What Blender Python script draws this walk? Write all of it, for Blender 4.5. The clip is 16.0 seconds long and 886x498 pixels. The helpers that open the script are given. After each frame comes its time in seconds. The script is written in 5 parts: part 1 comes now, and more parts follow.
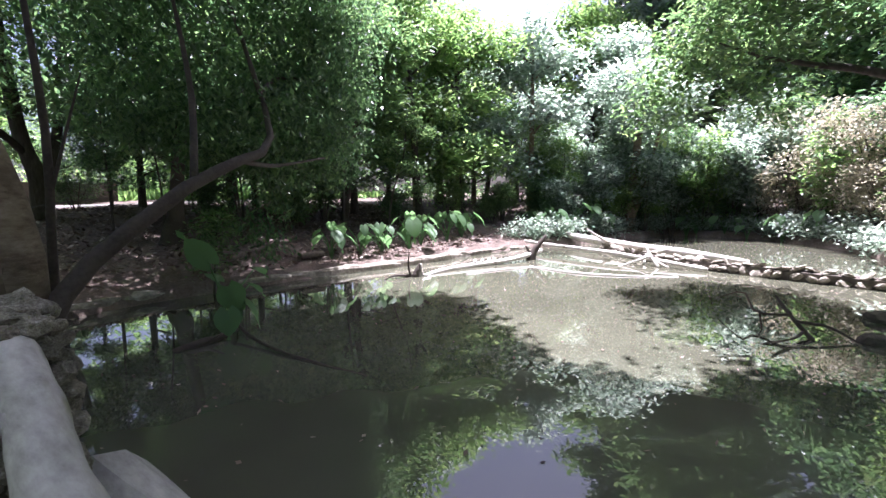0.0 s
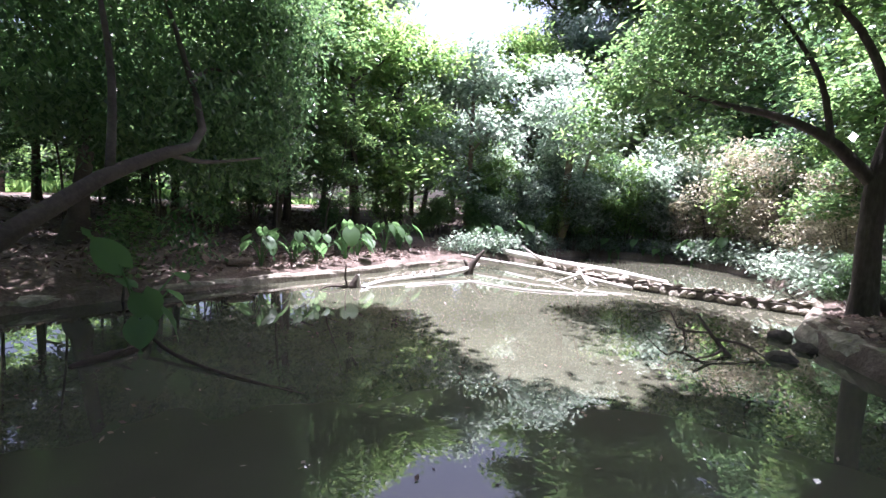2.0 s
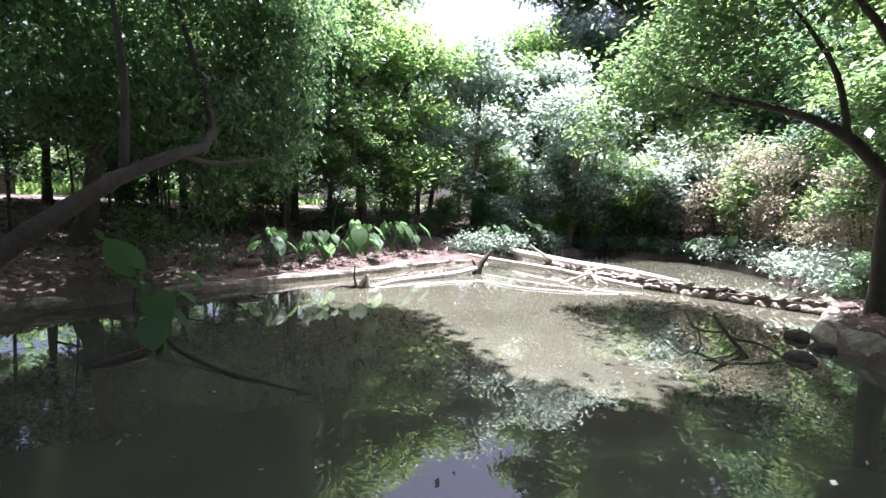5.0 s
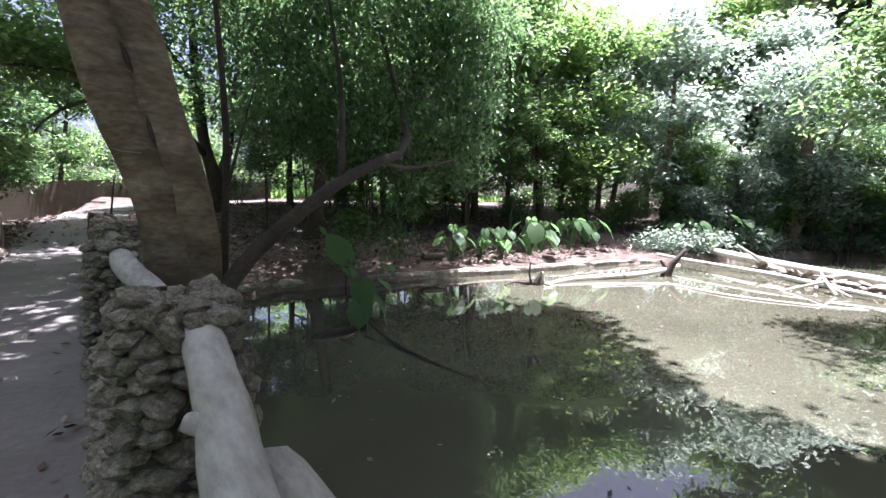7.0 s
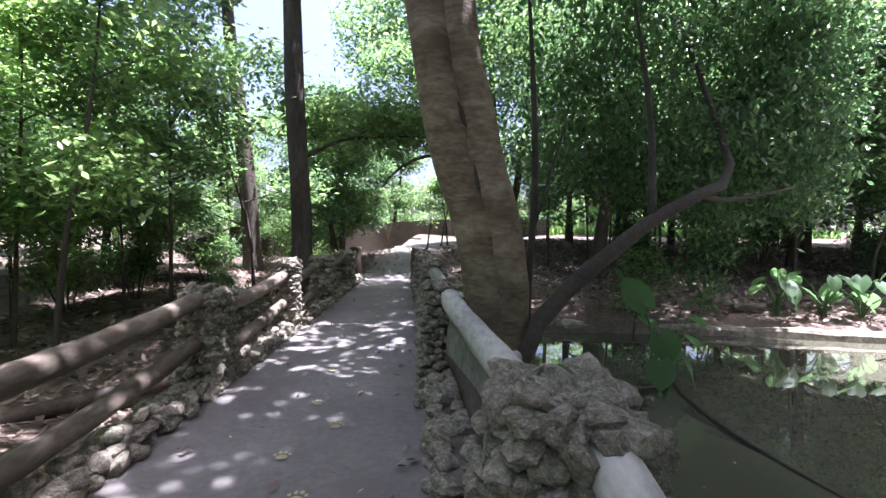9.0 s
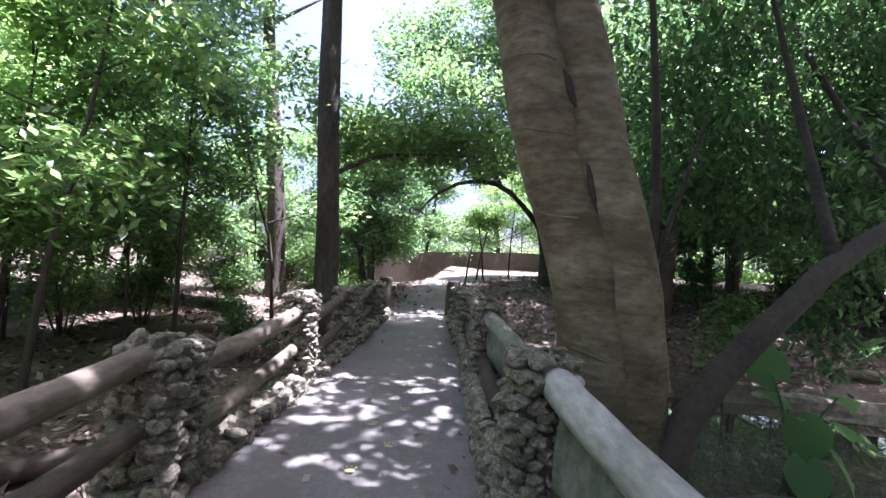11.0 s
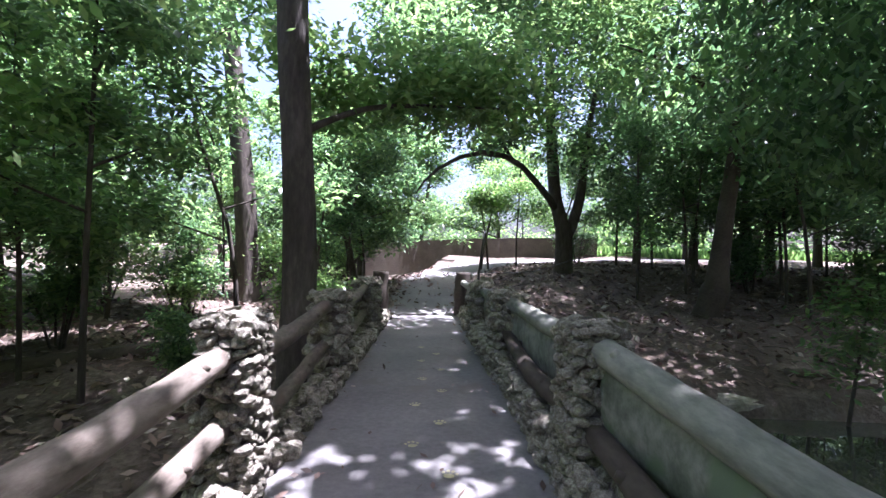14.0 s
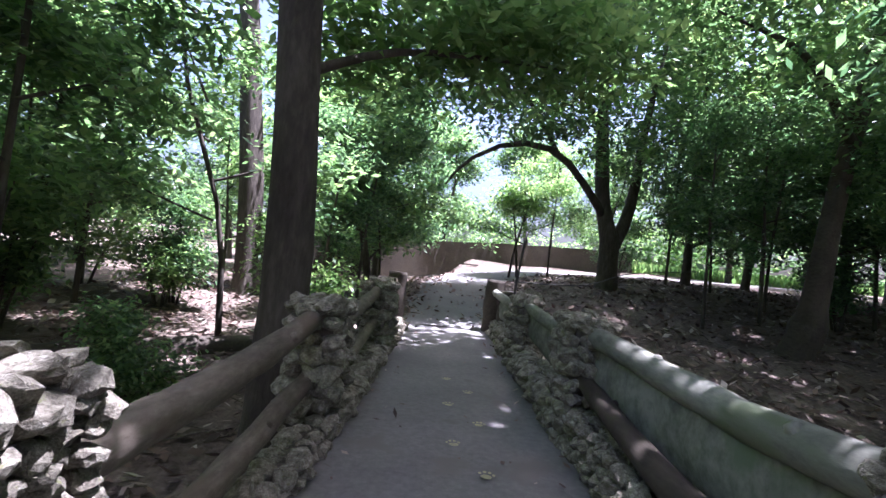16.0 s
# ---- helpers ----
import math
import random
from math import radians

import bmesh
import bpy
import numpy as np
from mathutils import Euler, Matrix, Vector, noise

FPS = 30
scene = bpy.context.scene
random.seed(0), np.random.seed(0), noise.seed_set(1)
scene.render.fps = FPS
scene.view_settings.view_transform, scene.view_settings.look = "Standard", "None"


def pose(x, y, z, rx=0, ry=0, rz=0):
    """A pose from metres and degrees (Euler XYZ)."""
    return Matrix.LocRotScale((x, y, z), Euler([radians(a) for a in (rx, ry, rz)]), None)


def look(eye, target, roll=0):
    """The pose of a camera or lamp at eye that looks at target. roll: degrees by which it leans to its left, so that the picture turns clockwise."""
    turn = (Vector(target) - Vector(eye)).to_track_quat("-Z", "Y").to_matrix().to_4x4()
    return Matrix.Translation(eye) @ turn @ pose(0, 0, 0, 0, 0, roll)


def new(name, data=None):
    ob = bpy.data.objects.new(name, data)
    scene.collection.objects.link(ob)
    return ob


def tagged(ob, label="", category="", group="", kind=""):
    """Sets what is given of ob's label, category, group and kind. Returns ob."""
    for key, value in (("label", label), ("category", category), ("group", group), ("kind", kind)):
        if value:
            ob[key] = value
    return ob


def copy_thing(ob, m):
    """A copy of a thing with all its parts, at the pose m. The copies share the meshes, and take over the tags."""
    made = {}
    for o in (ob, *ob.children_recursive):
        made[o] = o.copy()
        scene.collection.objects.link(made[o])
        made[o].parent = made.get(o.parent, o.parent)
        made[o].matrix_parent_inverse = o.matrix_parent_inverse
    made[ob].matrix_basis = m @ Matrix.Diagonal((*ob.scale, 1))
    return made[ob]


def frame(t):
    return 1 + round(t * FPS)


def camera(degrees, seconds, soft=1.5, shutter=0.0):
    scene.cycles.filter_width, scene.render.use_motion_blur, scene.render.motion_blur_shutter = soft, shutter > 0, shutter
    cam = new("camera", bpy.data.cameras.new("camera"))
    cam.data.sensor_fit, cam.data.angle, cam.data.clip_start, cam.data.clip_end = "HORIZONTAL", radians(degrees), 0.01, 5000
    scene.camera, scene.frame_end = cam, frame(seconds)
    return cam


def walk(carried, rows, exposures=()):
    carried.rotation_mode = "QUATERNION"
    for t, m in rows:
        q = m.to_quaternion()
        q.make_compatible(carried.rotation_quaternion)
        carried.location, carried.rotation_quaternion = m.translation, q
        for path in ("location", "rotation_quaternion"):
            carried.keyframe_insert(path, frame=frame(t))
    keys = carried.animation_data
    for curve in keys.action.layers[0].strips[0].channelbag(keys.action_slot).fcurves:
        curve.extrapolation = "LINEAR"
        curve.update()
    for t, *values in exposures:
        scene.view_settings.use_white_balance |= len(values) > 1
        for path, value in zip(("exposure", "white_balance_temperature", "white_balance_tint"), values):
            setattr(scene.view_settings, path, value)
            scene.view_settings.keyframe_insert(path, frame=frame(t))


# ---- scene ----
cam = camera(90.5, 16.0)
PATH = [
    (0, (0.117, 0.578, 1.296), (1.697, 1.786, 1.088), -0.9),
    (0.5, (0.18, 0.782, 1.235), (1.795, 1.948, 1.045), -0.1),
    (1, (0.198, 0.866, 1.225), (1.836, 2.001, 1.057), -0.5),
    (1.5, (0.206, 0.987, 1.224), (1.918, 2.009, 1.071), 1.0),
    (2, (0.152, 0.855, 1.26), (1.903, 1.81, 1.113), 2.1),
    (2.5, (0.129, 0.755, 1.252), (1.936, 1.606, 1.157), 1.5),
    (3, (0.141, 0.781, 1.253), (1.946, 1.636, 1.148), 1.3),
    (5.5, (0.149, 0.995, 1.262), (1.831, 2.065, 1.097), 1.8),
    (6, (0.135, 0.965, 1.3), (1.693, 2.209, 1.151), 1.2),
    (6.5, (0.132, 0.912, 1.298), (1.602, 2.253, 1.101), 1.9),
    (7, (0.123, 0.929, 1.275), (1.348, 2.499, 1.089), 1.0),
    (7.5, (0.096, 0.927, 1.295), (1.041, 2.679, 1.098), -0.1),
    (8, (0.04, 1.067, 1.309), (0.848, 2.893, 1.197), 2.2),
    (8.5, (-0.022, 1.277, 1.292), (0.416, 3.227, 1.228), 0.7),
    (9, (-0.063, 1.474, 1.336), (0.069, 3.469, 1.286), 1.3),
    (9.2, (-0.078, 1.625, 1.382), (-0.037, 3.624, 1.367), 2.3),
    (11.3, (-0.375, 3.163, 1.329), (-0.374, 5.161, 1.419), 3.9),
    (11.5, (-0.398, 3.336, 1.319), (-0.359, 5.335, 1.366), 2.1),
    (12, (-0.421, 3.719, 1.329), (-0.458, 5.715, 1.444), 3.4),
    (12.5, (-0.517, 4.104, 1.315), (-0.501, 6.102, 1.416), 3.4),
    (13, (-0.589, 4.442, 1.315), (-0.564, 6.44, 1.41), 4.2),
    (13.5, (-0.653, 4.854, 1.334), (-0.695, 6.851, 1.427), 5.6),
    (14, (-0.735, 5.227, 1.336), (-0.682, 7.226, 1.38), 1.6),
    (14.5, (-0.785, 5.651, 1.332), (-0.795, 7.647, 1.444), 4.2),
    (15, (-0.865, 6.059, 1.319), (-0.825, 8.057, 1.404), 4.0),
    (15.5, (-0.904, 6.457, 1.327), (-0.848, 8.454, 1.43), 3.9),
    (16, (-0.963, 6.922, 1.288), (-0.989, 8.921, 1.344), 5.9),
]
walk(cam, [(t, look(eye, target, roll)) for t, eye, target, roll in PATH], [(0, 2.4, 5550, 31), (6.5, 2.48, 5650, 29), (9.0, 2.8, 5550, 28), (12.5, 2.92, 5400, 28), (16.0, 2.75, 5300, 31)])


# ---- light ----
SUN_EL, SUN_AZ = 76.0, 78.0   # degrees; azimuth clockwise from +y
scene.world = bpy.data.worlds.new("sky")
scene.world.use_nodes = True
wn = scene.world.node_tree.nodes
sky = wn.new("ShaderNodeTexSky")
sky.sky_type, sky.sun_disc = "NISHITA", False
sky.sun_elevation, sky.sun_rotation = radians(SUN_EL), radians(SUN_AZ)
sky.air_density, sky.dust_density, sky.ozone_density = 1.0, 7.0, 0.4
scene.world.node_tree.links.new(sky.outputs[0], wn["Background"].inputs[0])
wn["Background"].inputs[1].default_value = 0.065
sun = new("sun", bpy.data.lights.new("sun", "SUN"))
sun.data.energy, sun.data.angle, sun.data.color = 5.0, radians(0.6), (1.0, 0.96, 0.89)
SUN_DIR = Vector((math.sin(radians(SUN_AZ)) * math.cos(radians(SUN_EL)), math.cos(radians(SUN_AZ)) * math.cos(radians(SUN_EL)), math.sin(radians(SUN_EL))))
sun.matrix_world = look(SUN_DIR * 60, (0, 0, 0))


# ---- materials ----
def material(name):
    m = bpy.data.materials.new(name)
    m.use_nodes = True
    t = m.node_tree
    return m, t.nodes, t.links, t.nodes["Principled BSDF"]


def ramp_node(n, stops):
    r = n.new("ShaderNodeValToRGB")
    while len(r.color_ramp.elements) < len(stops):
        r.color_ramp.elements.new(0.5)
    for e, (p, c) in zip(r.color_ramp.elements, stops):
        e.position, e.color = p, (*c, 1)
    return r


def rough_surface(name, stops, coarse, fine, rough=0.85, bump=0.4, depth=0.02, stretch=(1, 1, 1), spot=None):
    """Two scales of noise in object space, shifted per object, with relief."""
    m, n, l, p = material(name)
    tc, oi, mp = n.new("ShaderNodeTexCoord"), n.new("ShaderNodeObjectInfo"), n.new("ShaderNodeMapping")
    add = n.new("ShaderNodeVectorMath")
    add.operation = "MULTIPLY_ADD"
    l.new(oi.outputs["Random"], add.inputs[0])
    add.inputs[1].default_value = (37, 51, 23)
    l.new(tc.outputs["Object"], add.inputs[2])
    mp.inputs["Scale"].default_value = stretch
    l.new(add.outputs[0], mp.inputs[0])
    a, b = n.new("ShaderNodeTexNoise"), n.new("ShaderNodeTexNoise")
    a.inputs["Scale"].default_value, b.inputs["Scale"].default_value = coarse, fine
    a.inputs["Detail"].default_value, b.inputs["Detail"].default_value = 5, 8
    b.inputs["Roughness"].default_value = 0.65
    for x in (a, b):
        l.new(mp.outputs[0], x.inputs["Vector"])
    mix = n.new("ShaderNodeMix")
    mix.inputs[0].default_value = 0.5
    l.new(a.outputs["Fac"], mix.inputs[2])
    l.new(b.outputs["Fac"], mix.inputs[3])
    r = ramp_node(n, stops)
    l.new(mix.outputs[0], r.inputs[0])
    out = r.outputs[0]
    if spot:
        v = n.new("ShaderNodeTexNoise")
        v.inputs["Scale"].default_value, v.inputs["Detail"].default_value = spot[0], 4
        l.new(mp.outputs[0], v.inputs["Vector"])
        r2 = ramp_node(n, [(spot[1], (0, 0, 0)), (spot[1] + 0.08, (1, 1, 1))])
        l.new(v.outputs["Fac"], r2.inputs[0])
        mx = n.new("ShaderNodeMix")
        mx.data_type = "RGBA"
        l.new(r2.outputs[0], mx.inputs[0])
        l.new(out, mx.inputs[6])
        mx.inputs[7].default_value = (*spot[2], 1)
        out = mx.outputs[2]
    l.new(out, p.inputs["Base Color"])
    p.inputs["Roughness"].default_value = rough
    p.inputs["Specular IOR Level"].default_value = 0.3
    bp = n.new("ShaderNodeBump")
    bp.inputs["Strength"].default_value, bp.inputs["Distance"].default_value = bump, depth
    l.new(b.outputs["Fac"], bp.inputs["Height"])
    l.new(bp.outputs[0], p.inputs["Normal"])
    return m


def leaf_material(name, greens, glow=0.38, rough=0.42):
    """Thin leaves: gloss above, light passing through, each leaf its own green."""
    m, n, l, p = material(name)
    g = n.new("ShaderNodeNewGeometry")
    r = ramp_node(n, [(p0, (c[0] * (1.12 if c[1] > c[0] else 1.0), c[1], c[2] * 1.1)) for p0, c in greens])
    l.new(g.outputs["Random Per Island"], r.inputs[0])
    l.new(r.outputs[0], p.inputs["Base Color"])
    p.inputs["Roughness"].default_value = rough
    p.inputs["Specular IOR Level"].default_value = 0.45
    tr = n.new("ShaderNodeBsdfTranslucent")
    hs = n.new("ShaderNodeHueSaturation")
    hs.inputs["Hue"].default_value, hs.inputs["Value"].default_value = 0.485, 2.5
    l.new(r.outputs[0], hs.inputs["Color"])
    l.new(hs.outputs[0], tr.inputs[0])
    mx = n.new("ShaderNodeMixShader")
    mx.inputs[0].default_value = glow
    l.new(p.outputs[0], mx.inputs[1])
    l.new(tr.outputs[0], mx.inputs[2])
    l.new(mx.outputs[0], n["Material Output"].inputs[0])
    return m


# low translucency, so the added crown overhead blocks more light
LEAFS = leaf_material("thick_shading_leaves", [(0.0, (0.025, 0.06, 0.02)), (0.5, (0.045, 0.10, 0.03)), (1.0, (0.08, 0.15, 0.045))], 0.12)
LITTER = rough_surface("leaf_litter_soil", [(0.32, (0.045, 0.033, 0.026)), (0.45, (0.09, 0.067, 0.052)), (0.56, (0.155, 0.118, 0.095)), (0.68, (0.25, 0.205, 0.17))], 1.3, 14, 0.95, 0.9, 0.05)
CONCRETE = rough_surface("path_concrete", [(0.3, (0.108, 0.100, 0.093)), (0.5, (0.165, 0.153, 0.143)), (0.7, (0.235, 0.22, 0.205))], 0.9, 22, 0.9, 0.25, 0.006, spot=(2.3, 0.62, (0.15, 0.135, 0.12)))
STONE = rough_surface("rough_stone", [(0.30, (0.045, 0.039, 0.030)), (0.42, (0.135, 0.117, 0.088)), (0.54, (0.26, 0.232, 0.18)), (0.68, (0.48, 0.45, 0.38))], 3.4, 12, 0.92, 0.75, 0.022, spot=(6.0, 0.62, (0.17, 0.17, 0.085)))
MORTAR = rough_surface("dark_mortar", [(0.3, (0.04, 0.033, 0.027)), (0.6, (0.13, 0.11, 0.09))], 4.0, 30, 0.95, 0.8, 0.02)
LOGC = rough_surface("pale_weathered_log", [(0.3, (0.15, 0.14, 0.12)), (0.45, (0.31, 0.295, 0.265)), (0.62, (0.48, 0.46, 0.42))], 2.2, 28, 0.8, 0.35, 0.008, (1, 0.35, 1), spot=(5.0, 0.64, (0.2, 0.2, 0.11)))
# darker, greener than the pale log; for the bays past y 5.2
LOGM = rough_surface("grey_green_log", [(0.3, (0.075, 0.075, 0.058)), (0.45, (0.165, 0.162, 0.13)), (0.62, (0.28, 0.272, 0.225))], 2.2, 24, 0.85, 0.4, 0.008, (1, 0.35, 1), spot=(3.0, 0.6, (0.12, 0.14, 0.08)))
LOGB = rough_surface("brown_weathered_log", [(0.3, (0.055, 0.043, 0.032)), (0.48, (0.125, 0.10, 0.076)), (0.66, (0.23, 0.19, 0.15))], 2.5, 26, 0.85, 0.5, 0.012, (1, 0.35, 1), spot=(4.0, 0.6, (0.12, 0.09, 0.065)))
# darkest brown, shared by lower rails, some trunks, stumps and posts
LOGD = rough_surface("dark_brown_log", [(0.3, (0.022, 0.016, 0.012)), (0.6, (0.072, 0.057, 0.043))], 2.5, 26, 0.85, 0.5, 0.012, (1, 0.4, 1))
BLEACHED = rough_surface("bleached_driftwood", [(0.3, (0.35, 0.31, 0.26)), (0.5, (0.55, 0.51, 0.45)), (0.7, (0.72, 0.69, 0.63))], 2.0, 20, 0.75, 0.4, 0.01, spot=(3.0, 0.63, (0.2, 0.17, 0.13)))
BARK = rough_surface("smooth_grey_brown_bark", [(0.32, (0.055, 0.038, 0.024)), (0.43, (0.125, 0.092, 0.058)), (0.54, (0.195, 0.152, 0.10)), (0.68, (0.31, 0.265, 0.195))], 1.6, 10, 0.85, 0.6, 0.02, (1, 1, 2.6), spot=(1.3, 0.56, (0.10, 0.078, 0.047)))
BARKD = rough_surface("dark_rough_bark", [(0.3, (0.025, 0.02, 0.016)), (0.5, (0.065, 0.052, 0.042)), (0.7, (0.13, 0.11, 0.09))], 2.5, 16, 0.9, 0.9, 0.03, (1, 1, 0.3))
WALL = rough_surface("earth_brown_wall", [(0.3, (0.032, 0.027, 0.021)), (0.6, (0.075, 0.062, 0.047))], 1.5, 15, 0.95, 0.5, 0.02)
WEB = rough_surface("weathered_concrete_web", [(0.32, (0.06, 0.062, 0.047)), (0.46, (0.135, 0.135, 0.108)), (0.6, (0.24, 0.235, 0.20))], 2.4, 14, 0.9, 0.3, 0.006, spot=(2.2, 0.57, (0.13, 0.155, 0.10)))
PAINT = rough_surface("yellow_paint", [(0.35, (0.27, 0.25, 0.17)), (0.6, (0.45, 0.41, 0.22))], 9, 40, 0.8, 0.1, 0.002)
PIPE = rough_surface("dull_metal", [(0.3, (0.02, 0.02, 0.02)), (0.6, (0.06, 0.055, 0.05))], 5, 30, 0.6, 0.2, 0.004)

LEAF = leaf_material("canopy_leaves", [(0.0, (0.03, 0.07, 0.023)), (0.4, (0.055, 0.12, 0.038)), (0.75, (0.085, 0.17, 0.051)), (1.0, (0.13, 0.21, 0.065))], 0.5)
LEAFD = leaf_material("dark_glossy_leaves", [(0.0, (0.02, 0.05, 0.020)), (0.5, (0.042, 0.10, 0.034)), (1.0, (0.085, 0.165, 0.055))], 0.56, 0.35)
LEAFY = leaf_material("yellow_green_leaves", [(0.0, (0.04, 0.095, 0.024)), (0.5, (0.075, 0.155, 0.04)), (1.0, (0.125, 0.205, 0.06))], 0.62)
LEAFG = leaf_material("grey_green_leaves", [(0.0, (0.06, 0.10, 0.065)), (0.5, (0.12, 0.175, 0.115)), (1.0, (0.21, 0.27, 0.20))], 0.75)
DRYTWIG = leaf_material("dry_pale_leaves", [(0.0, (0.12, 0.11, 0.06)), (0.5, (0.27, 0.25, 0.15)), (1.0, (0.40, 0.38, 0.25))], 0.35, 0.7)
FALLEN = leaf_material("fallen_leaves", [(0.0, (0.045, 0.028, 0.019)), (0.4, (0.11, 0.068, 0.045)), (0.8, (0.21, 0.145, 0.10)), (1.0, (0.40, 0.34, 0.26))], 0.05, 0.7)
TARO = leaf_material("broad_green_leaf", [(0.0, (0.034, 0.09, 0.036)), (1.0, (0.075, 0.165, 0.05))], 0.5, 0.55)


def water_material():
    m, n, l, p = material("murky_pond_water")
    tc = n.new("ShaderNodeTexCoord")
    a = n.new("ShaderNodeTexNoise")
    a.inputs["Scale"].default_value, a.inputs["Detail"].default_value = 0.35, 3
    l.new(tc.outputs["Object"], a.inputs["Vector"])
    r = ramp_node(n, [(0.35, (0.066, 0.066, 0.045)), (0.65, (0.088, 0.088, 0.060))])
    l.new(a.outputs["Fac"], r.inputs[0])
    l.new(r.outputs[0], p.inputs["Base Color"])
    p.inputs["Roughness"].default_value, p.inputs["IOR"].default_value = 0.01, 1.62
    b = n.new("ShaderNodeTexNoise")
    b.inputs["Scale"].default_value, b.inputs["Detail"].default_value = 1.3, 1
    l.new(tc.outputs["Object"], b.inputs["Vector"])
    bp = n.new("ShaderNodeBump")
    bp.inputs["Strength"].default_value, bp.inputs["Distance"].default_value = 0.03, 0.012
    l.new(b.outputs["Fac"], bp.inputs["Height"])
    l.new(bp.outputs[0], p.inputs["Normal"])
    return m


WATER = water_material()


# ---- mesh helpers ----
def mesh_from(name, verts, faces, smooth=False):
    me = bpy.data.meshes.new(name)
    me.from_pydata([tuple(v) for v in verts], [], faces)
    if smooth:
        me.polygons.foreach_set("use_smooth", [True] * len(me.polygons))
    me.update()
    return me


def quads_mesh(name, quads):
    """quads: array (n, 4, 3)."""
    n = len(quads)
    me = bpy.data.meshes.new(name)
    me.vertices.add(4 * n)
    me.vertices.foreach_set("co", np.asarray(quads, np.float32).ravel())
    me.loops.add(4 * n)
    me.loops.foreach_set("vertex_index", np.arange(4 * n, dtype=np.int32))
    me.polygons.add(n)
    me.polygons.foreach_set("loop_start", np.arange(0, 4 * n, 4, dtype=np.int32))
    me.update(calc_edges=True)
    return me


def part(name, me, mat, parent=None, label="", m=None):
    ob = new(name, me)
    if mat and not me.materials:
        me.materials.append(mat)
    if m is not None:
        ob.matrix_basis = m
    ob.parent = parent
    if label:
        ob["label"] = label
    return ob


def thing(name, label, category, group="", kind="", at=(0, 0, 0)):
    ob = new(name)
    ob.empty_display_size = 0.2
    ob.location = at
    return tagged(ob, label, category, group, kind)


def solid(name, me, mat, label, category, group="", kind="", m=None):
    return tagged(part(name, me, mat, None, "", m), label, category, group, kind)


def curve_points(pts, n):
    """A smooth run of n points and radii through rows (x, y, z, r)."""
    p = np.array(pts, float)
    out = []
    for s in np.linspace(0, len(p) - 1, n):
        i = min(int(s), len(p) - 2)
        f = s - i
        a, b, c, d = p[max(i - 1, 0)], p[i], p[i + 1], p[min(i + 2, len(p) - 1)]
        out.append(0.5 * ((2 * b) + (c - a) * f + (2 * a - 5 * b + 4 * c - d) * f * f + (3 * b - a - 3 * c + d) * f ** 3))
    return np.array(out)


def tube(pts, n=12, sides=10, rough=0.06, seed=0.0, flute=0.0):
    """Verts and faces of a closed, slightly knobbly round bar."""
    c = curve_points(pts, n)
    verts, faces = [], []
    ref = Vector((0.3, 0.2, 1)) if abs(c[-1][2] - c[0][2]) < np.linalg.norm(c[-1][:2] - c[0][:2]) else Vector((1, 0.2, 0.1))
    for i in range(n):
        d = Vector(c[min(i + 1, n - 1)][:3] - c[max(i - 1, 0)][:3]).normalized()
        u = d.cross(ref).normalized()
        w = d.cross(u)
        for k in range(sides):
            a = 2 * math.pi * k / sides
            q = Vector((math.cos(a) * 1.3 + seed, math.sin(a) * 1.3 + seed * 0.7, i * 0.45))
            r = max(c[i][3], 0.002) * (1 + rough * 2 * noise.noise(q) + flute * math.cos(5 * a + seed))
            verts.append(Vector(c[i][:3]) + (u * math.cos(a) + w * math.sin(a)) * r)
    for i in range(n - 1):
        for k in range(sides):
            k2 = (k + 1) % sides
            faces.append((i * sides + k, i * sides + k2, (i + 1) * sides + k2, (i + 1) * sides + k))
    faces.append(tuple(range(sides - 1, -1, -1)))
    faces.append(tuple((n - 1) * sides + k for k in range(sides)))
    return verts, faces


def merged(parts):
    verts, faces = [], []
    for v, f in parts:
        o = len(verts)
        verts += list(v)
        faces += [tuple(i + o for i in q) for q in f]
    return verts, faces


def tube_mesh(name, pts, **k):
    return mesh_from(name, *tube(pts, **k), smooth=True)


def leaves(rng, blobs, count, size, droop=0.3, cluster=9, spread=0.22, narrow=0.45, shell=0.45):
    """Leaf quads in small sprays through ellipsoids (cx, cy, cz, rx, ry, rz)."""
    b = np.array(blobs, float)
    vol = (b[:, 3] * b[:, 4] * b[:, 5]) ** 0.75
    nc = max(1, count // cluster)
    pick = rng.choice(len(b), nc, p=vol / vol.sum())
    d = rng.normal(size=(nc, 3))
    d /= np.linalg.norm(d, axis=1)[:, None]
    rad = shell + (1 - shell) * rng.random(nc) ** 0.6
    rad *= 1 + 0.18 * rng.normal(size=nc) * 0.6
    c = b[pick, :3] + d * b[pick, 3:] * rad[:, None]
    c = np.repeat(c, cluster, 0) + rng.normal(size=(nc * cluster, 3)) * spread * np.array([1, 1, 0.6])
    n = len(c)
    ang = rng.random(n) * 2 * math.pi
    dip = rng.normal(size=n) * 0.35 - droop
    axis = np.stack([np.cos(ang) * np.cos(dip), np.sin(ang) * np.cos(dip), np.sin(dip)], 1)
    side = np.stack([-np.sin(ang), np.cos(ang), rng.normal(size=n) * 0.45], 1)
    side /= np.linalg.norm(side, axis=1)[:, None]
    s = size * (0.6 + 0.8 * rng.random(n))[:, None]
    return np.stack([c, c + axis * s * 0.5 + side * s * narrow * 0.5, c + axis * s, c + axis * s * 0.5 - side * s * narrow * 0.5], 1)


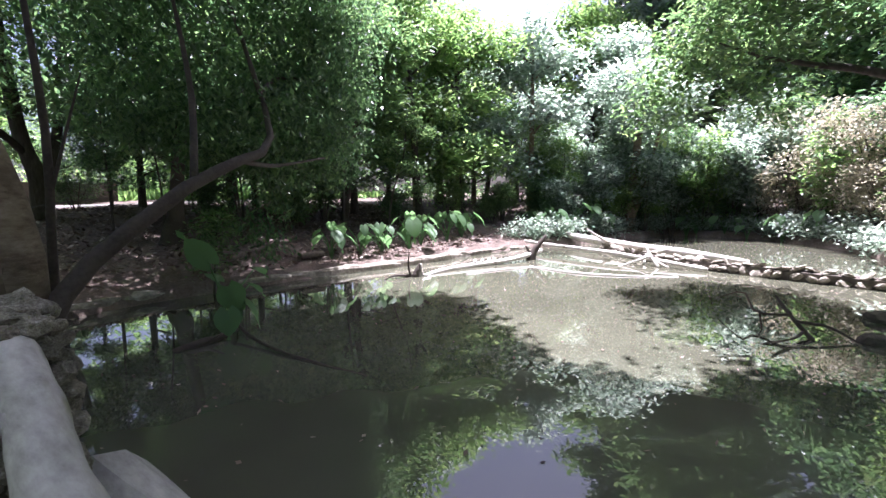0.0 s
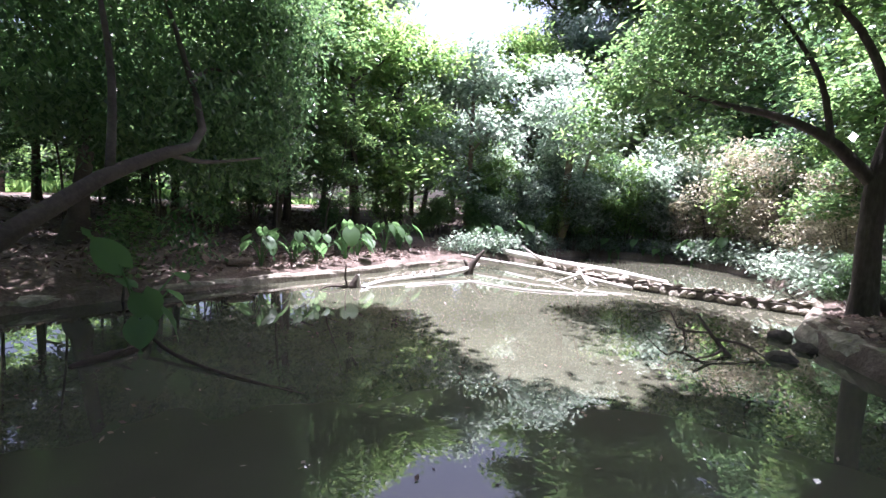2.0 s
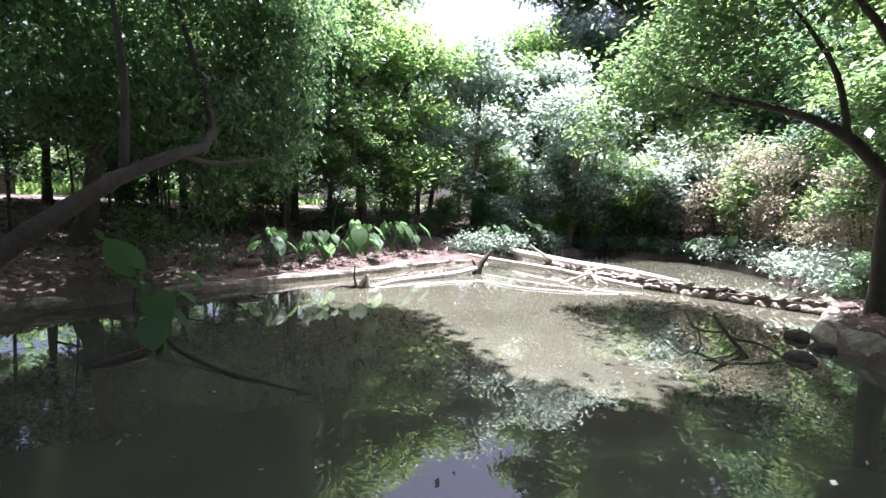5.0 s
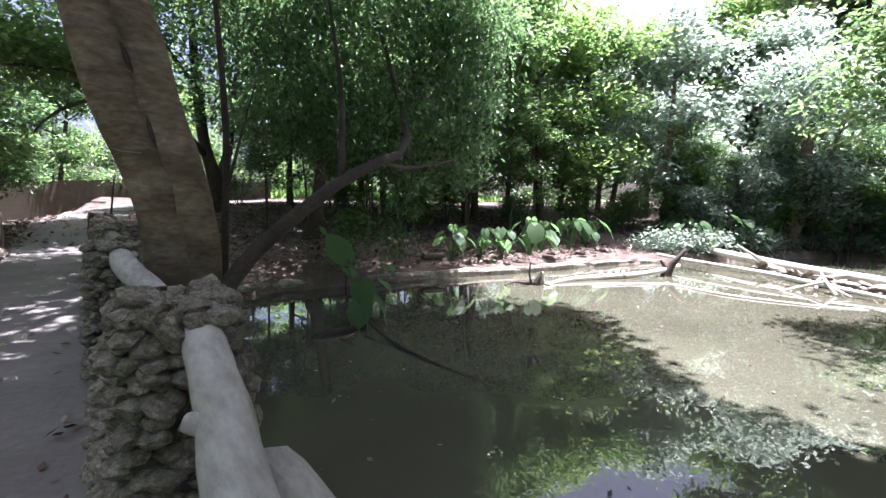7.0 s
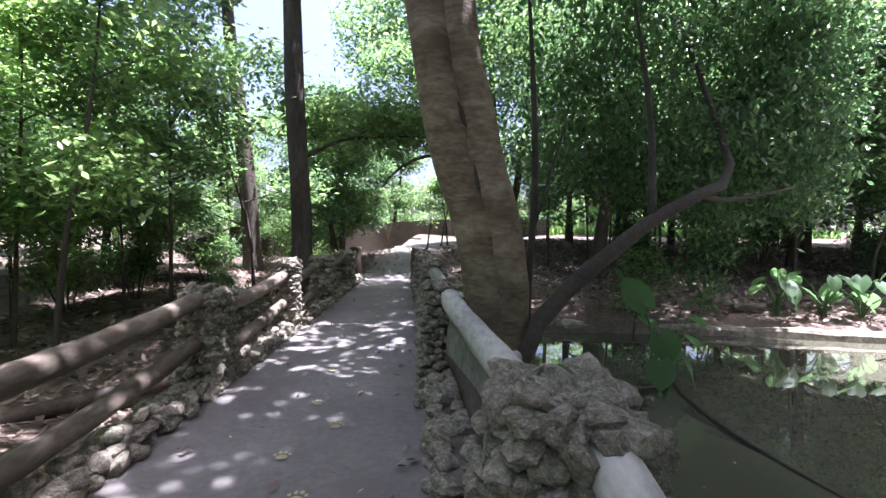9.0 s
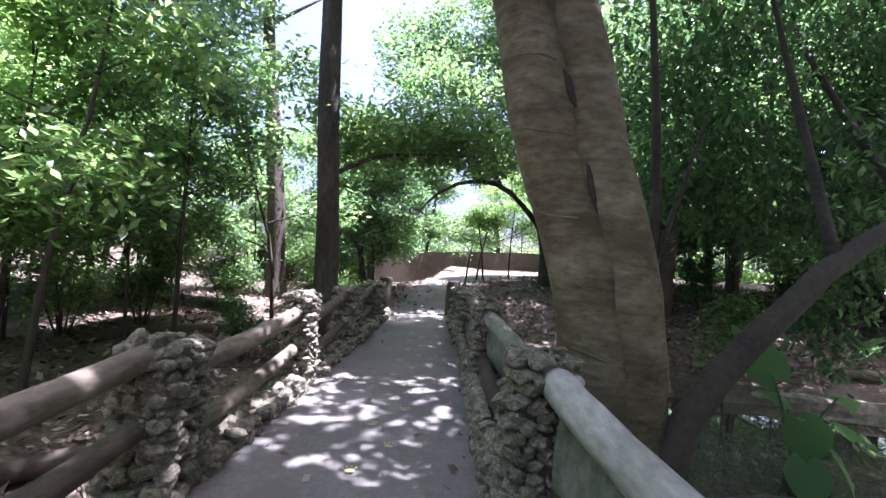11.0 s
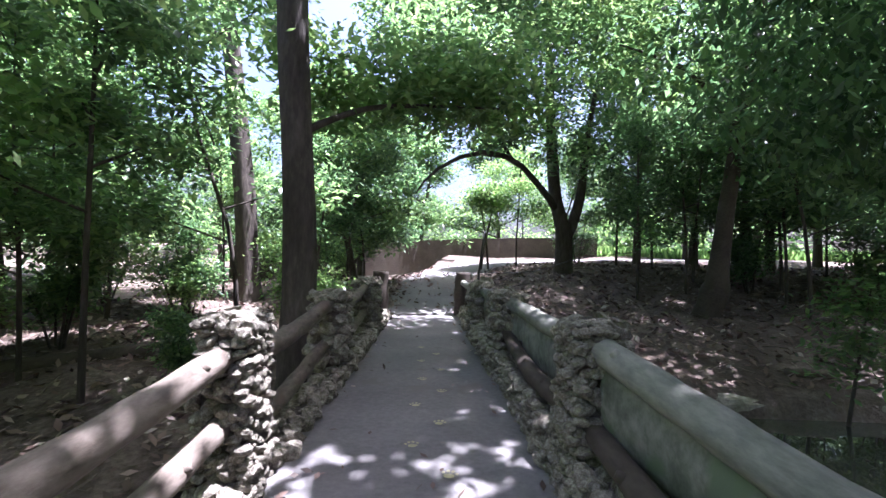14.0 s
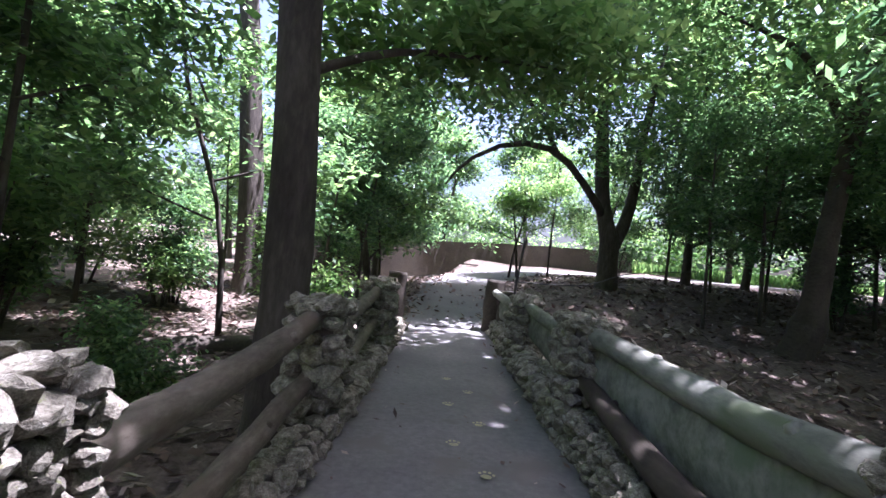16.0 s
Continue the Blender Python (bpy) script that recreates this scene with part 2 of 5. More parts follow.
# ---- terrain ----
POND = [(0.55, -3.2), (4.5, -2.9), (7.2, -2.05), (8.6, -1.6), (10.3, -1.25), (13.2, -2.0), (17, -2.6), (22, -2.0), (27, 1.0), (28, 5.5), (24, 7.2), (21, 8.0), (18, 9.5), (16.5, 9.9), (10.6, 10.45), (7.5, 11.1), (3.5, 11.4), (1.6, 11.0), (0.75, 10.0), (0.55, 9.0)]
TRAIL = [(-0.8, 15.6, 0.0), (-0.75, 18.5, 0.32), (-0.2, 21.5, 0.75), (1.6, 24.5, 1.15), (5.0, 26.6, 1.4), (10.0, 27.6, 1.55), (18.0, 28.0, 1.7)]
WATER_Z = -0.75


def seg_dist(x, y, a, b):
    ax, ay, bx, by = a[0], a[1], b[0], b[1]
    t = np.clip(((x - ax) * (bx - ax) + (y - ay) * (by - ay)) / ((bx - ax) ** 2 + (by - ay) ** 2), 0, 1)
    return np.hypot(x - ax - t * (bx - ax), y - ay - t * (by - ay)), t


def pond_distance(x, y):
    """Metres to the pond's edge: minus inside."""
    best, inside = np.full(x.shape, 1e9), np.zeros(x.shape, bool)
    for a, b in zip(POND, POND[1:] + POND[:1]):
        best = np.minimum(best, seg_dist(x, y, a, b)[0])
        hit = ((a[1] > y) != (b[1] > y)) & (x < (b[0] - a[0]) * (y - a[1]) / (b[1] - a[1] + 1e-12) + a[0])
        inside ^= hit
    return np.where(inside, -best, best)


def smooth(a, b, v):
    t = np.clip((v - a) / (b - a), 0, 1)
    return t * t * (3 - 2 * t)


def height(x, y):
    x, y = np.atleast_1d(np.asarray(x, float)), np.atleast_1d(np.asarray(y, float))
    d = pond_distance(x, y)
    north = -0.5 + 0.19 * np.clip(d, 0, 8.5) + 0.045 * np.clip(d - 8.5, 0, 40)
    south = -0.45 + 0.10 * np.clip(d, 0, 6) + 0.02 * np.clip(d - 6, 0, 40)
    land = south + (north - south) * smooth(4.0, 10.0, y)
    left = -0.62 + 0.35 * smooth(9.0, 17.0, y) * 1.6 + 0.05 * np.clip(y - 17, 0, 40) + 0.3 * smooth(-8, -25, -(-x)) - 0.28 * np.exp(-(((y - 7.0 + 0.25 * x) / 2.2) ** 2)) * smooth(-0.5, -2.5, x)
    z = np.where(x > 0, land, land + (left - land) * smooth(0.3, -1.6, x))
    z = z + 0.09 * np.sin(x * 0.9 + 1.3 * np.sin(y * 0.6)) * np.sin(y * 0.8 + x * 0.3) * smooth(0.2, 2.0, np.abs(d))
    best, want = np.full(x.shape, 1e9), np.zeros(x.shape)
    for a, b in zip(TRAIL, TRAIL[1:]):
        e, t = seg_dist(x, y, a, b)
        want = np.where(e < best, a[2] + t * (b[2] - a[2]), want)
        best = np.minimum(best, e)
    z = z + (want - 0.05 - z) * smooth(3.2, 1.0, best)
    # the hollow under the bridge, with banks at its two ends
    under = smooth(1.2, 0.5, np.abs(x + 0.75)) * smooth(15.5, 13.5, y) * smooth(-4.5, -3, y)
    z = z + (np.minimum(z, -0.62) - z) * under
    rise = smooth(-4.0, -7.0, y) * smooth(2.5, 1.0, np.abs(x + 0.75))
    z = z + (-0.06 - z) * rise
    return z + (np.minimum(z, -1.35) - z) * smooth(0.0, -0.5, d)


def ground_z(x, y):
    return float(height(x, y)[0])


def axis_steps():
    fine = np.arange(-16, 34.01, 0.3)
    out = 34 + np.cumsum(np.geomspace(0.5, 90, 24))
    low = -16 - np.cumsum(np.geomspace(0.5, 90, 24))
    return np.concatenate([low[::-1], fine, out])


def build_ground():
    g = axis_steps()
    X, Y = np.meshgrid(g, g)
    Z = height(X.ravel(), Y.ravel())
    far = np.hypot(X.ravel(), Y.ravel())
    Z = np.where(far > 60, np.minimum(Z, 3.0), Z)
    n = len(g)
    idx = np.arange(n * n).reshape(n, n)
    quads = np.stack([idx[:-1, :-1], idx[:-1, 1:], idx[1:, 1:], idx[1:, :-1]], -1).reshape(-1, 4)
    me = mesh_from("ground", np.stack([X.ravel(), Y.ravel(), Z], 1), quads.tolist(), True)
    solid("ground", me, LITTER, "brown forest soil covered with dry fallen leaves", "ground", kind="structure")


build_ground()
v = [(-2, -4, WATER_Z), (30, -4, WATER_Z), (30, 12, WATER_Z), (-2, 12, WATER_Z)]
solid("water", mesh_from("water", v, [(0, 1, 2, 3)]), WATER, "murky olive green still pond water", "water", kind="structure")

# ---- bridge and path ----
LEFT, RIGHT = -1.62, 0.05
rng = np.random.default_rng(5)


def box(x0, y0, z0, x1, y1, z1):
    v = [(x, y, z) for z in (z0, z1) for y in (y0, y1) for x in (x0, x1)]
    return v, [(0, 2, 3, 1), (4, 5, 7, 6), (0, 1, 5, 4), (2, 6, 7, 3), (0, 4, 6, 2), (1, 3, 7, 5)]


def build_deck():
    nx, ny = 9, 120
    v, f = [], []
    for j in range(ny):
        y = -9 + 24.7 * j / (ny - 1)
        for i in range(nx):
            x = LEFT - 0.35 + (RIGHT - LEFT + 0.75) * i / (nx - 1)
            v.append((x, y, 0.008 * noise.noise(Vector((x * 1.5, y * 1.5, 0)))))
    for j in range(ny - 1):
        for i in range(nx - 1):
            a = j * nx + i
            f.append((a, a + 1, a + nx + 1, a + nx))
    top = mesh_from("bridge_deck", v, f, True)
    deck = solid("bridge_deck", top, CONCRETE, "grey concrete footbridge deck dappled with light", "bridge", kind="structure")
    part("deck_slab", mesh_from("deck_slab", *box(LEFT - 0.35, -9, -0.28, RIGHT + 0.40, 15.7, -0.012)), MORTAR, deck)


build_deck()


def build_trail():
    c = curve_points([(a, b, z, 0) for a, b, z in TRAIL], 60)
    v, f = [], []
    w = 7
    for i, p in enumerate(c):
        d = c[min(i + 1, 59)][:2] - c[max(i - 1, 0)][:2]
        d /= np.linalg.norm(d)
        half = 0.9 + 0.25 * min(i / 20, 1) + 0.08 * math.sin(i * 0.9)
        for k in range(w):
            s = (k / (w - 1) * 2 - 1) * half
            v.append((p[0] + d[1] * s, p[1] - d[0] * s, p[2] + 0.02 - 0.05 * (abs(s) / half) ** 4))
    for i in range(59):
        for k in range(w - 1):
            a = i * w + k
            f.append((a, a + 1, a + w + 1, a + w))
    solid("pavement", mesh_from("pavement", v, f, True), CONCRETE, "grey concrete footpath curving up into the woods", "path", kind="structure")


build_trail()


# ---- piers of rough stones ----
def stone_meshes(count, seed):
    out = []
    for k in range(count):
        bm = bmesh.new()
        bmesh.ops.create_icosphere(bm, subdivisions=2, radius=0.55)
        for v in bm.verts:
            q = v.co + Vector((k * 7.3 + seed, k * 3.1, 0))
            v.co = v.co * (1 + 0.3 * noise.noise(q * 2.0) + 0.28 * noise.noise(q * 5.0)) + noise.noise_vector(q * 3.4) * 0.10
            v.co.z *= 0.8
        me = bpy.data.meshes.new("stone")
        bm.to_mesh(me)
        bm.free()
        me.materials.append(STONE)
        out.append(me)
    return out


STONES = stone_meshes(9, 2.0)


def stone(parent, x, y, z, sx, sy, sz):
    ob = new("stone", STONES[int(rng.integers(len(STONES)))])
    ob.location, ob.scale = (x, y, z), (sx, sy, sz)
    ob.rotation_euler = tuple(rng.normal(size=3) * np.array([0.35, 0.35, 1.5]))
    ob.parent = parent


def pier(name, cx, cy, sx, sy, top, size, label, base=-0.02):
    """A pillar: mortar core with stones set into its faces and crown, a little wider at its foot."""
    p = thing(name, label, "stone pillar", "stone pillars of the bridge railing", at=(cx, cy, 0))
    core = []
    for z, k in ((base, 1.0), (top * 0.5, 0.92), (top - 0.03, 0.86)):
        core.append([(sx * k * a, sy * k * b, z) for a, b in ((-0.42, -0.42), (0.42, -0.42), (0.42, 0.42), (-0.42, 0.42))])
    v = [q for r in core for q in r]
    f = [(0, 1, 5, 4), (1, 2, 6, 5), (2, 3, 7, 6), (3, 0, 4, 7), (4, 5, 9, 8), (5, 6, 10, 9), (6, 7, 11, 10), (7, 4, 8, 11), (8, 9, 10, 11), (3, 2, 1, 0)]
    part("core", mesh_from("core", v, f), MORTAR, p)
    rows = max(3, round((top - base) / (size * 0.72)))
    for r in range(rows):
        z = base + (top - base) * (r + 0.5) / rows
        k = 1.04 - 0.16 * r / rows
        per = 2 * (sx + sy) * k
        n = max(6, round(per / size))
        off = rng.random()
        for i in range(n):
            s = ((i + off) / n * per) % per
            hx, hy = sx * k / 2, sy * k / 2
            if s < 2 * hx:
                x, y = -hx + s, -hy
            elif s < 2 * hx + 2 * hy:
                x, y = hx, -hy + s - 2 * hx
            elif s < 4 * hx + 2 * hy:
                x, y = hx - (s - 2 * hx - 2 * hy), hy
            else:
                x, y = -hx, hy - (s - 4 * hx - 2 * hy)
            q = size * (0.8 + 0.5 * rng.random())
            stone(p, x * 0.9 + rng.normal() * 0.012, y * 0.9 + rng.normal() * 0.012, z + rng.normal() * 0.012, q * 1.1, q * 1.05, q * (0.75 + 0.2 * rng.random()))
    n = max(4, round(sx * sy / (size * size) * 1.3))
    for i in range(n):
        q = size * (0.85 + 0.55 * rng.random())
        stone(p, (rng.random() - 0.5) * sx * 0.75, (rng.random() - 0.5) * sy * 0.75, top - 0.01 + rng.normal() * 0.015, q * 1.15, q, q * 0.6)
    return p


PL = "pillar of rough mortared stones on the bridge edge"
RIGHT_PIERS = [(0.30, -0.65, 0.46, 0.5, 0.95, 0.15), (0.30, 2.48, 0.33, 0.42, 0.98, 0.072), (0.18, 5.08, 0.32, 0.36, 0.97, 0.075), (0.22, 7.78, 0.33, 0.40, 0.98, 0.075), (0.20, 10.45, 0.36, 0.42, 0.95, 0.15), (0.18, 13.0, 0.36, 0.42, 0.92, 0.17)]
LEFT_PIERS = [(-1.86, -0.4, 0.4, 0.45, 0.85, 0.16), (-1.86, 2.5, 0.4, 0.45, 0.85, 0.15), (-1.84, 5.4, 0.33, 0.38, 0.84, 0.085), (-1.82, 7.74, 0.30, 0.36, 0.98, 0.07), (-1.82, 10.1, 0.34, 0.42, 0.92, 0.14), (-1.84, 12.9, 0.36, 0.42, 0.92, 0.17)]
for row in RIGHT_PIERS + LEFT_PIERS:
    pier("stone_pillar", *row, PL)
for x, y, r, h in ((0.04, 15.7, 0.2, 1.02), (0.24, 15.25, 0.17, 0.85), (-1.9, 15.5, 0.19, 1.0), (-2.05, 15.05, 0.17, 0.9)):
    solid("end_post", tube_mesh("end_post", [(x, y, -0.3, r * 1.1), (x, y, h * 0.5, r), (x + 0.01, y, h, r * 0.95)], n=12, sides=14, rough=0.08, seed=x + y), LOGD, "dark round wooden post where the bridge meets the path", "post", "posts at the bridge end")


def low_wall(name, x, y0, y1, high, size, label):
    w = thing(name, label, "stone kerb", "low stone kerbs between the pillars", "structure", at=(x, 0, 0))
    part("core", mesh_from("core", *box(-0.09, y0, -0.02, 0.09, y1, high - 0.05)), MORTAR, w)
    rows = max(2, round(high / (size * 0.75)))
    n = round((y1 - y0) / size)
    for r in range(rows):
        for i in range(n):
            for side in (-1, 1):
                q = size * (0.8 + 0.55 * rng.random())
                stone(w, side * 0.09 * (1 - 0.3 * r / rows) + rng.normal() * 0.012, y0 + (i + rng.random()) / n * (y1 - y0), high * (r + 0.45) / rows, q, q * 1.1, q * 0.8)
    return w


for piers, s in ((RIGHT_PIERS, 1), (LEFT_PIERS, -1)):
    for i, (a, b) in enumerate(zip(piers, piers[1:] + [(piers[-1][0], 15.5, 0.3, 0.4, 1, 0.2)])):
        x = (a[0] + b[0]) / 2 - s * 0.06
        low_wall("stone_kerb", x, a[1] + a[3] / 2, b[1] - b[3] / 2, 0.30 if s > 0 else 0.13, (0.11 if s > 0 else 0.12) if 0 < i < 4 else 0.19, "low edging of rough stones along the bridge deck")


# ---- log rails ----
def rail(pts, mat, label, name="log_rail", seed=0.0, sides=14, n=26, group="log rails of the bridge"):
    log = solid(name, tube_mesh(name, pts, n=n, sides=sides, rough=0.07, seed=seed), mat, label, "rail", group)
    c = curve_points(pts, 40)
    for k, turn in ((int(8 + seed * 5) % 14 + 6, seed * 2.1), (int(seed * 7) % 12 + 22, seed * 1.3 + 2)):
        x, y, z, r = c[k]
        dx, dz = math.cos(turn), abs(math.sin(turn)) * 0.6 + 0.2
        part("branch_stub", tube_mesh("branch_stub", [(x, y, z, r * 0.5), (x + dx * r * 0.9, y + 0.02, z + dz * r * 0.9, r * 0.42), (x + dx * r * 1.25, y + 0.03, z + dz * r * 1.25, r * 0.3)], n=5, sides=8, rough=0.1, seed=seed), mat, log)
    return log


UP = "pale weathered upper log rail between stone pillars"
UPM = "grey-green upper log rail between stone pillars"
LO = "brown weathered lower log rail between stone pillars"
rail([(0.32, -0.7, 0.86, 0.07), (0.30, 0.3, 0.74, 0.06), (0.285, 1.1, 0.73, 0.058), (0.285, 1.62, 0.77, 0.058), (0.32, 2.0, 0.83, 0.058), (0.34, 2.4, 0.92, 0.055)], LOGC, UP, seed=1, n=34)
rail([(0.38, 2.65, 0.84, 0.085), (0.42, 3.3, 0.70, 0.09), (0.36, 4.1, 0.72, 0.085), (0.24, 4.75, 0.84, 0.078), (0.22, 5.2, 0.90, 0.07)], LOGC, UP, seed=3)
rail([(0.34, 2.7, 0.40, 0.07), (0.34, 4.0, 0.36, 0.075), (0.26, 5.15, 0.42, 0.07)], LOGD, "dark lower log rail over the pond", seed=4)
rail([(0.24, 5.25, 0.80, 0.075), (0.34, 6.2, 0.71, 0.085), (0.30, 7.0, 0.77, 0.083), (0.22, 7.65, 0.86, 0.08)], LOGM, UPM, seed=5)
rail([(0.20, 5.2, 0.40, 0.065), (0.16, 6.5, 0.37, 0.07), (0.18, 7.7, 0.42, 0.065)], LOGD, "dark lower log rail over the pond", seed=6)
rail([(0.24, 7.95, 0.84, 0.08), (0.36, 8.9, 0.75, 0.085), (0.30, 9.7, 0.79, 0.083), (0.2, 10.35, 0.84, 0.075)], LOGM, UPM, seed=7)
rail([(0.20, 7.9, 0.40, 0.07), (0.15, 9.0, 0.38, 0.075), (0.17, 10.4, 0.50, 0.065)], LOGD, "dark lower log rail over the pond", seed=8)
rail([(0.2, 10.6, 0.80, 0.075), (0.26, 11.8, 0.72, 0.08), (0.18, 12.9, 0.80, 0.07)], LOGM, UPM, seed=9)
rail([(0.18, 13.1, 0.78, 0.075), (0.14, 14.4, 0.72, 0.08), (0.04, 15.5, 0.78, 0.07)], LOGM, UPM, seed=10)
for i, (a, b) in enumerate(zip(LEFT_PIERS, LEFT_PIERS[1:] + [(-1.92, 15.4, 0, 0, 1, 0)])):
    h = 0.72 if i < 3 else 0.76
    rail([(a[0], a[1] + 0.1, h - 0.04, 0.07), (a[0] - 0.06, a[1] * 0.65 + b[1] * 0.35, h - 0.09, 0.078), (a[0] - 0.05, a[1] * 0.3 + b[1] * 0.7, h - 0.04, 0.075), (b[0], b[1] - 0.1, h + 0.07, 0.065)], LOGB, "brown weathered upper log rail between stone pillars", seed=20 + i)
    rail([(a[0], a[1] + 0.1, 0.22, 0.06), (a[0] - 0.05, a[1] * 0.5 + b[1] * 0.5, 0.24, 0.068), (b[0], b[1] - 0.1, 0.42, 0.06)], LOGB, LO, seed=30 + i)


# ---- trees ----
def tree(name, label, trunk, limbs, blobs, count, size, bark, leaf, seed, sides=12, rough=0.07, flute=0.0, droop=0.3, group="", category="tree", at=(0, 0, 0), narrow=0.45, spread=0.22, shell=0.45, n=16):
    r = np.random.default_rng(seed)
    t = thing(name, label, category, group, at=at)
    part("trunk", tube_mesh("trunk", trunk, n=n, sides=sides, rough=rough, seed=seed, flute=flute), bark, t)
    for i, l in enumerate(limbs):
        part("limb", tube_mesh("limb", l, n=10, sides=7, rough=0.08, seed=seed + i), bark, t)
    if count:
        part("crown", quads_mesh("crown", leaves(r, blobs, count, size, droop, narrow=narrow, spread=spread, shell=shell)), leaf, t)
    return t


# the big leaning tree beside the railing; its wide crown is an added shade screen
big_tree = tree("big_tree", "large leaning tree of two fused stems with smooth grey-brown bark", [(0.68, 5.6, -0.95, 0.42), (0.68, 5.59, -0.3, 0.35), (0.67, 5.58, 0.4, 0.275), (0.62, 5.57, 1.0, 0.23), (0.50, 5.57, 1.5, 0.215), (0.32, 5.58, 2.0, 0.21), (0.19, 5.6, 2.5, 0.205), (0.0, 5.65, 3.5, 0.19), (-0.3, 5.9, 5.5, 0.17), (0.2, 6.2, 8.0, 0.15), (0.8, 6.3, 11, 0.08)],
     [[(-0.1, 5.9, 5.0, 0.14), (1.6, 5.2, 7.0, 0.10), (4.0, 4.0, 8.6, 0.05)], [(-0.1, 6.0, 6.0, 0.13), (-1.2, 7.5, 7.8, 0.09), (-2.4, 9.5, 9.0, 0.04)], [(0.2, 6.1, 7.2, 0.12), (2.0, 8.0, 9.0, 0.08), (4.2, 10, 10, 0.04)], [(0.3, 6.2, 8.0, 0.1), (-1.5, 4.4, 9.5, 0.07), (-3, 2.8, 10, 0.03)]],
     # crown above the view: blobs placed and doubled to shade pond and deck
     [(4.61, 1.04, 9, 2.6, 2.8, 1.2), (5.12, 5.52, 9.4, 2.4, 2.6, 1.1), (1.56, -0.27, 9.2, 2.6, 2.6, 1.1), (3.81, -2.26, 9, 2.6, 2, 1.1), (6.06, 2.93, 9.2, 1.6, 2.2, 1), (3.87, 6.41, 9.6, 2, 1.8, 1.1), (3.26, 3.75, 8.8, 2.2, 2.6, 1.2), (4.61, 1.04, 9, 2.6, 2.8, 1.2), (5.12, 5.52, 9.4, 2.4, 2.6, 1.1), (1.56, -0.27, 9.2, 2.6, 2.6, 1.1), (3.81, -2.26, 9, 2.6, 2, 1.1), (6.06, 2.93, 9.2, 1.6, 2.2, 1), (3.87, 6.41, 9.6, 2, 1.8, 1.1), (3.26, 3.75, 8.8, 2.2, 2.6, 1.2), (0.47, 10.11, 9.6, 1.9, 1.4, 0.9), (1.32, 11.92, 9.4, 2, 2, 0.9), (7.96, 6.43, 9.2, 2, 1.5, 1), (7.16, 4.73, 9.2, 1.3, 1.4, 0.9), (7.32, 8.12, 9.4, 2.2, 1.4, 0.9), (8.16, 6.73, 9.2, 2, 1.5, 1), (6.96, 4.93, 9.2, 1.4, 1.5, 0.9), (7.61, 5.74, 9, 1.6, 1.5, 0.9), (7.55, 0.09, 9.2, 1.5, 1.3, 0.8), (8.52, -0.91, 9.4, 1.5, 1.3, 0.8), (7.12, 1.09, 9.4, 1.2, 1, 0.8), (7.55, 0.09, 9.2, 1.5, 1.3, 0.8), (8.65, 0.49, 9.2, 1, 0.8, 0.7), (6.75, -1.71, 9.2, 2.2, 2, 1), (8.32, -2.51, 9.4, 2, 1.8, 1), (6.09, 0.08, 9.6, 1.8, 1.8, 0.9), (9.09, -1.22, 9.6, 1.4, 1.2, 0.8), (5.15, -3.71, 9.2, 2.2, 1.8, 1), (2.86, 2.07, 9.8, 2.2, 2.4, 0.8), (6.75, -1.71, 9.2, 2.2, 2, 1)],
     92000, 0.26, BARK, LEAFS, 11, sides=28, rough=0.05, n=34, flute=0.02)
# thin sprays added above the view: they shade deck and litter, letting small sun patches through
SHADE_SPRAYS = [(0.44, 6.23, 9.3, 1.5, 1.5, 0.6), (1.66, 8.23, 9.2, 1.1, 1.4, 0.6), (-0.78, 6.1, 9.8, 1, 1.2, 0.6), (0.02, 4.52, 9.4, 1.5, 1.5, 0.6), (1.41, 3.74, 9, 1.3, 1.6, 0.6), (-0.22, 9.89, 10, 1.5, 1.4, 0.6), (-2.39, 7.91, 8.8, 1.5, 1.5, 0.6), (-1.05, 11.89, 9.2, 1.7, 1.7, 0.6), (-3.85, 10.09, 9.2, 1.6, 1.6, 0.6), (-3.59, 5.51, 8.8, 1.6, 1.6, 0.6), (1.3, 9.9, 9.2, 1.3, 1.2, 0.6), (1.4, 11.6, 9.2, 1.4, 1.2, 0.6), (1.3, 13.2, 9.4, 1.4, 1.2, 0.6), (1.4, 14.7, 9.2, 1.3, 1.0, 0.6)]
part("outer_crown", quads_mesh("outer_crown", leaves(np.random.default_rng(17), SHADE_SPRAYS, 9000, 0.28, 0.3, spread=0.22)), LEAFS, big_tree)

tree("slim_stem", "thin dark stem growing beside the big trunk", [(1.2, 6.05, -1.0, 0.05), (1.16, 6.1, 0.5, 0.042), (1.22, 6.15, 2.2, 0.035), (1.1, 6.3, 4.6, 0.015)], [[(1.2, 6.12, 1.4, 0.02), (1.5, 6.0, 2.6, 0.008)]], [(1.1, 6.3, 4.8, 0.6, 0.6, 0.5)], 700, 0.13, LOGD, LEAFD, 24, sides=7, n=12, category="sapling")

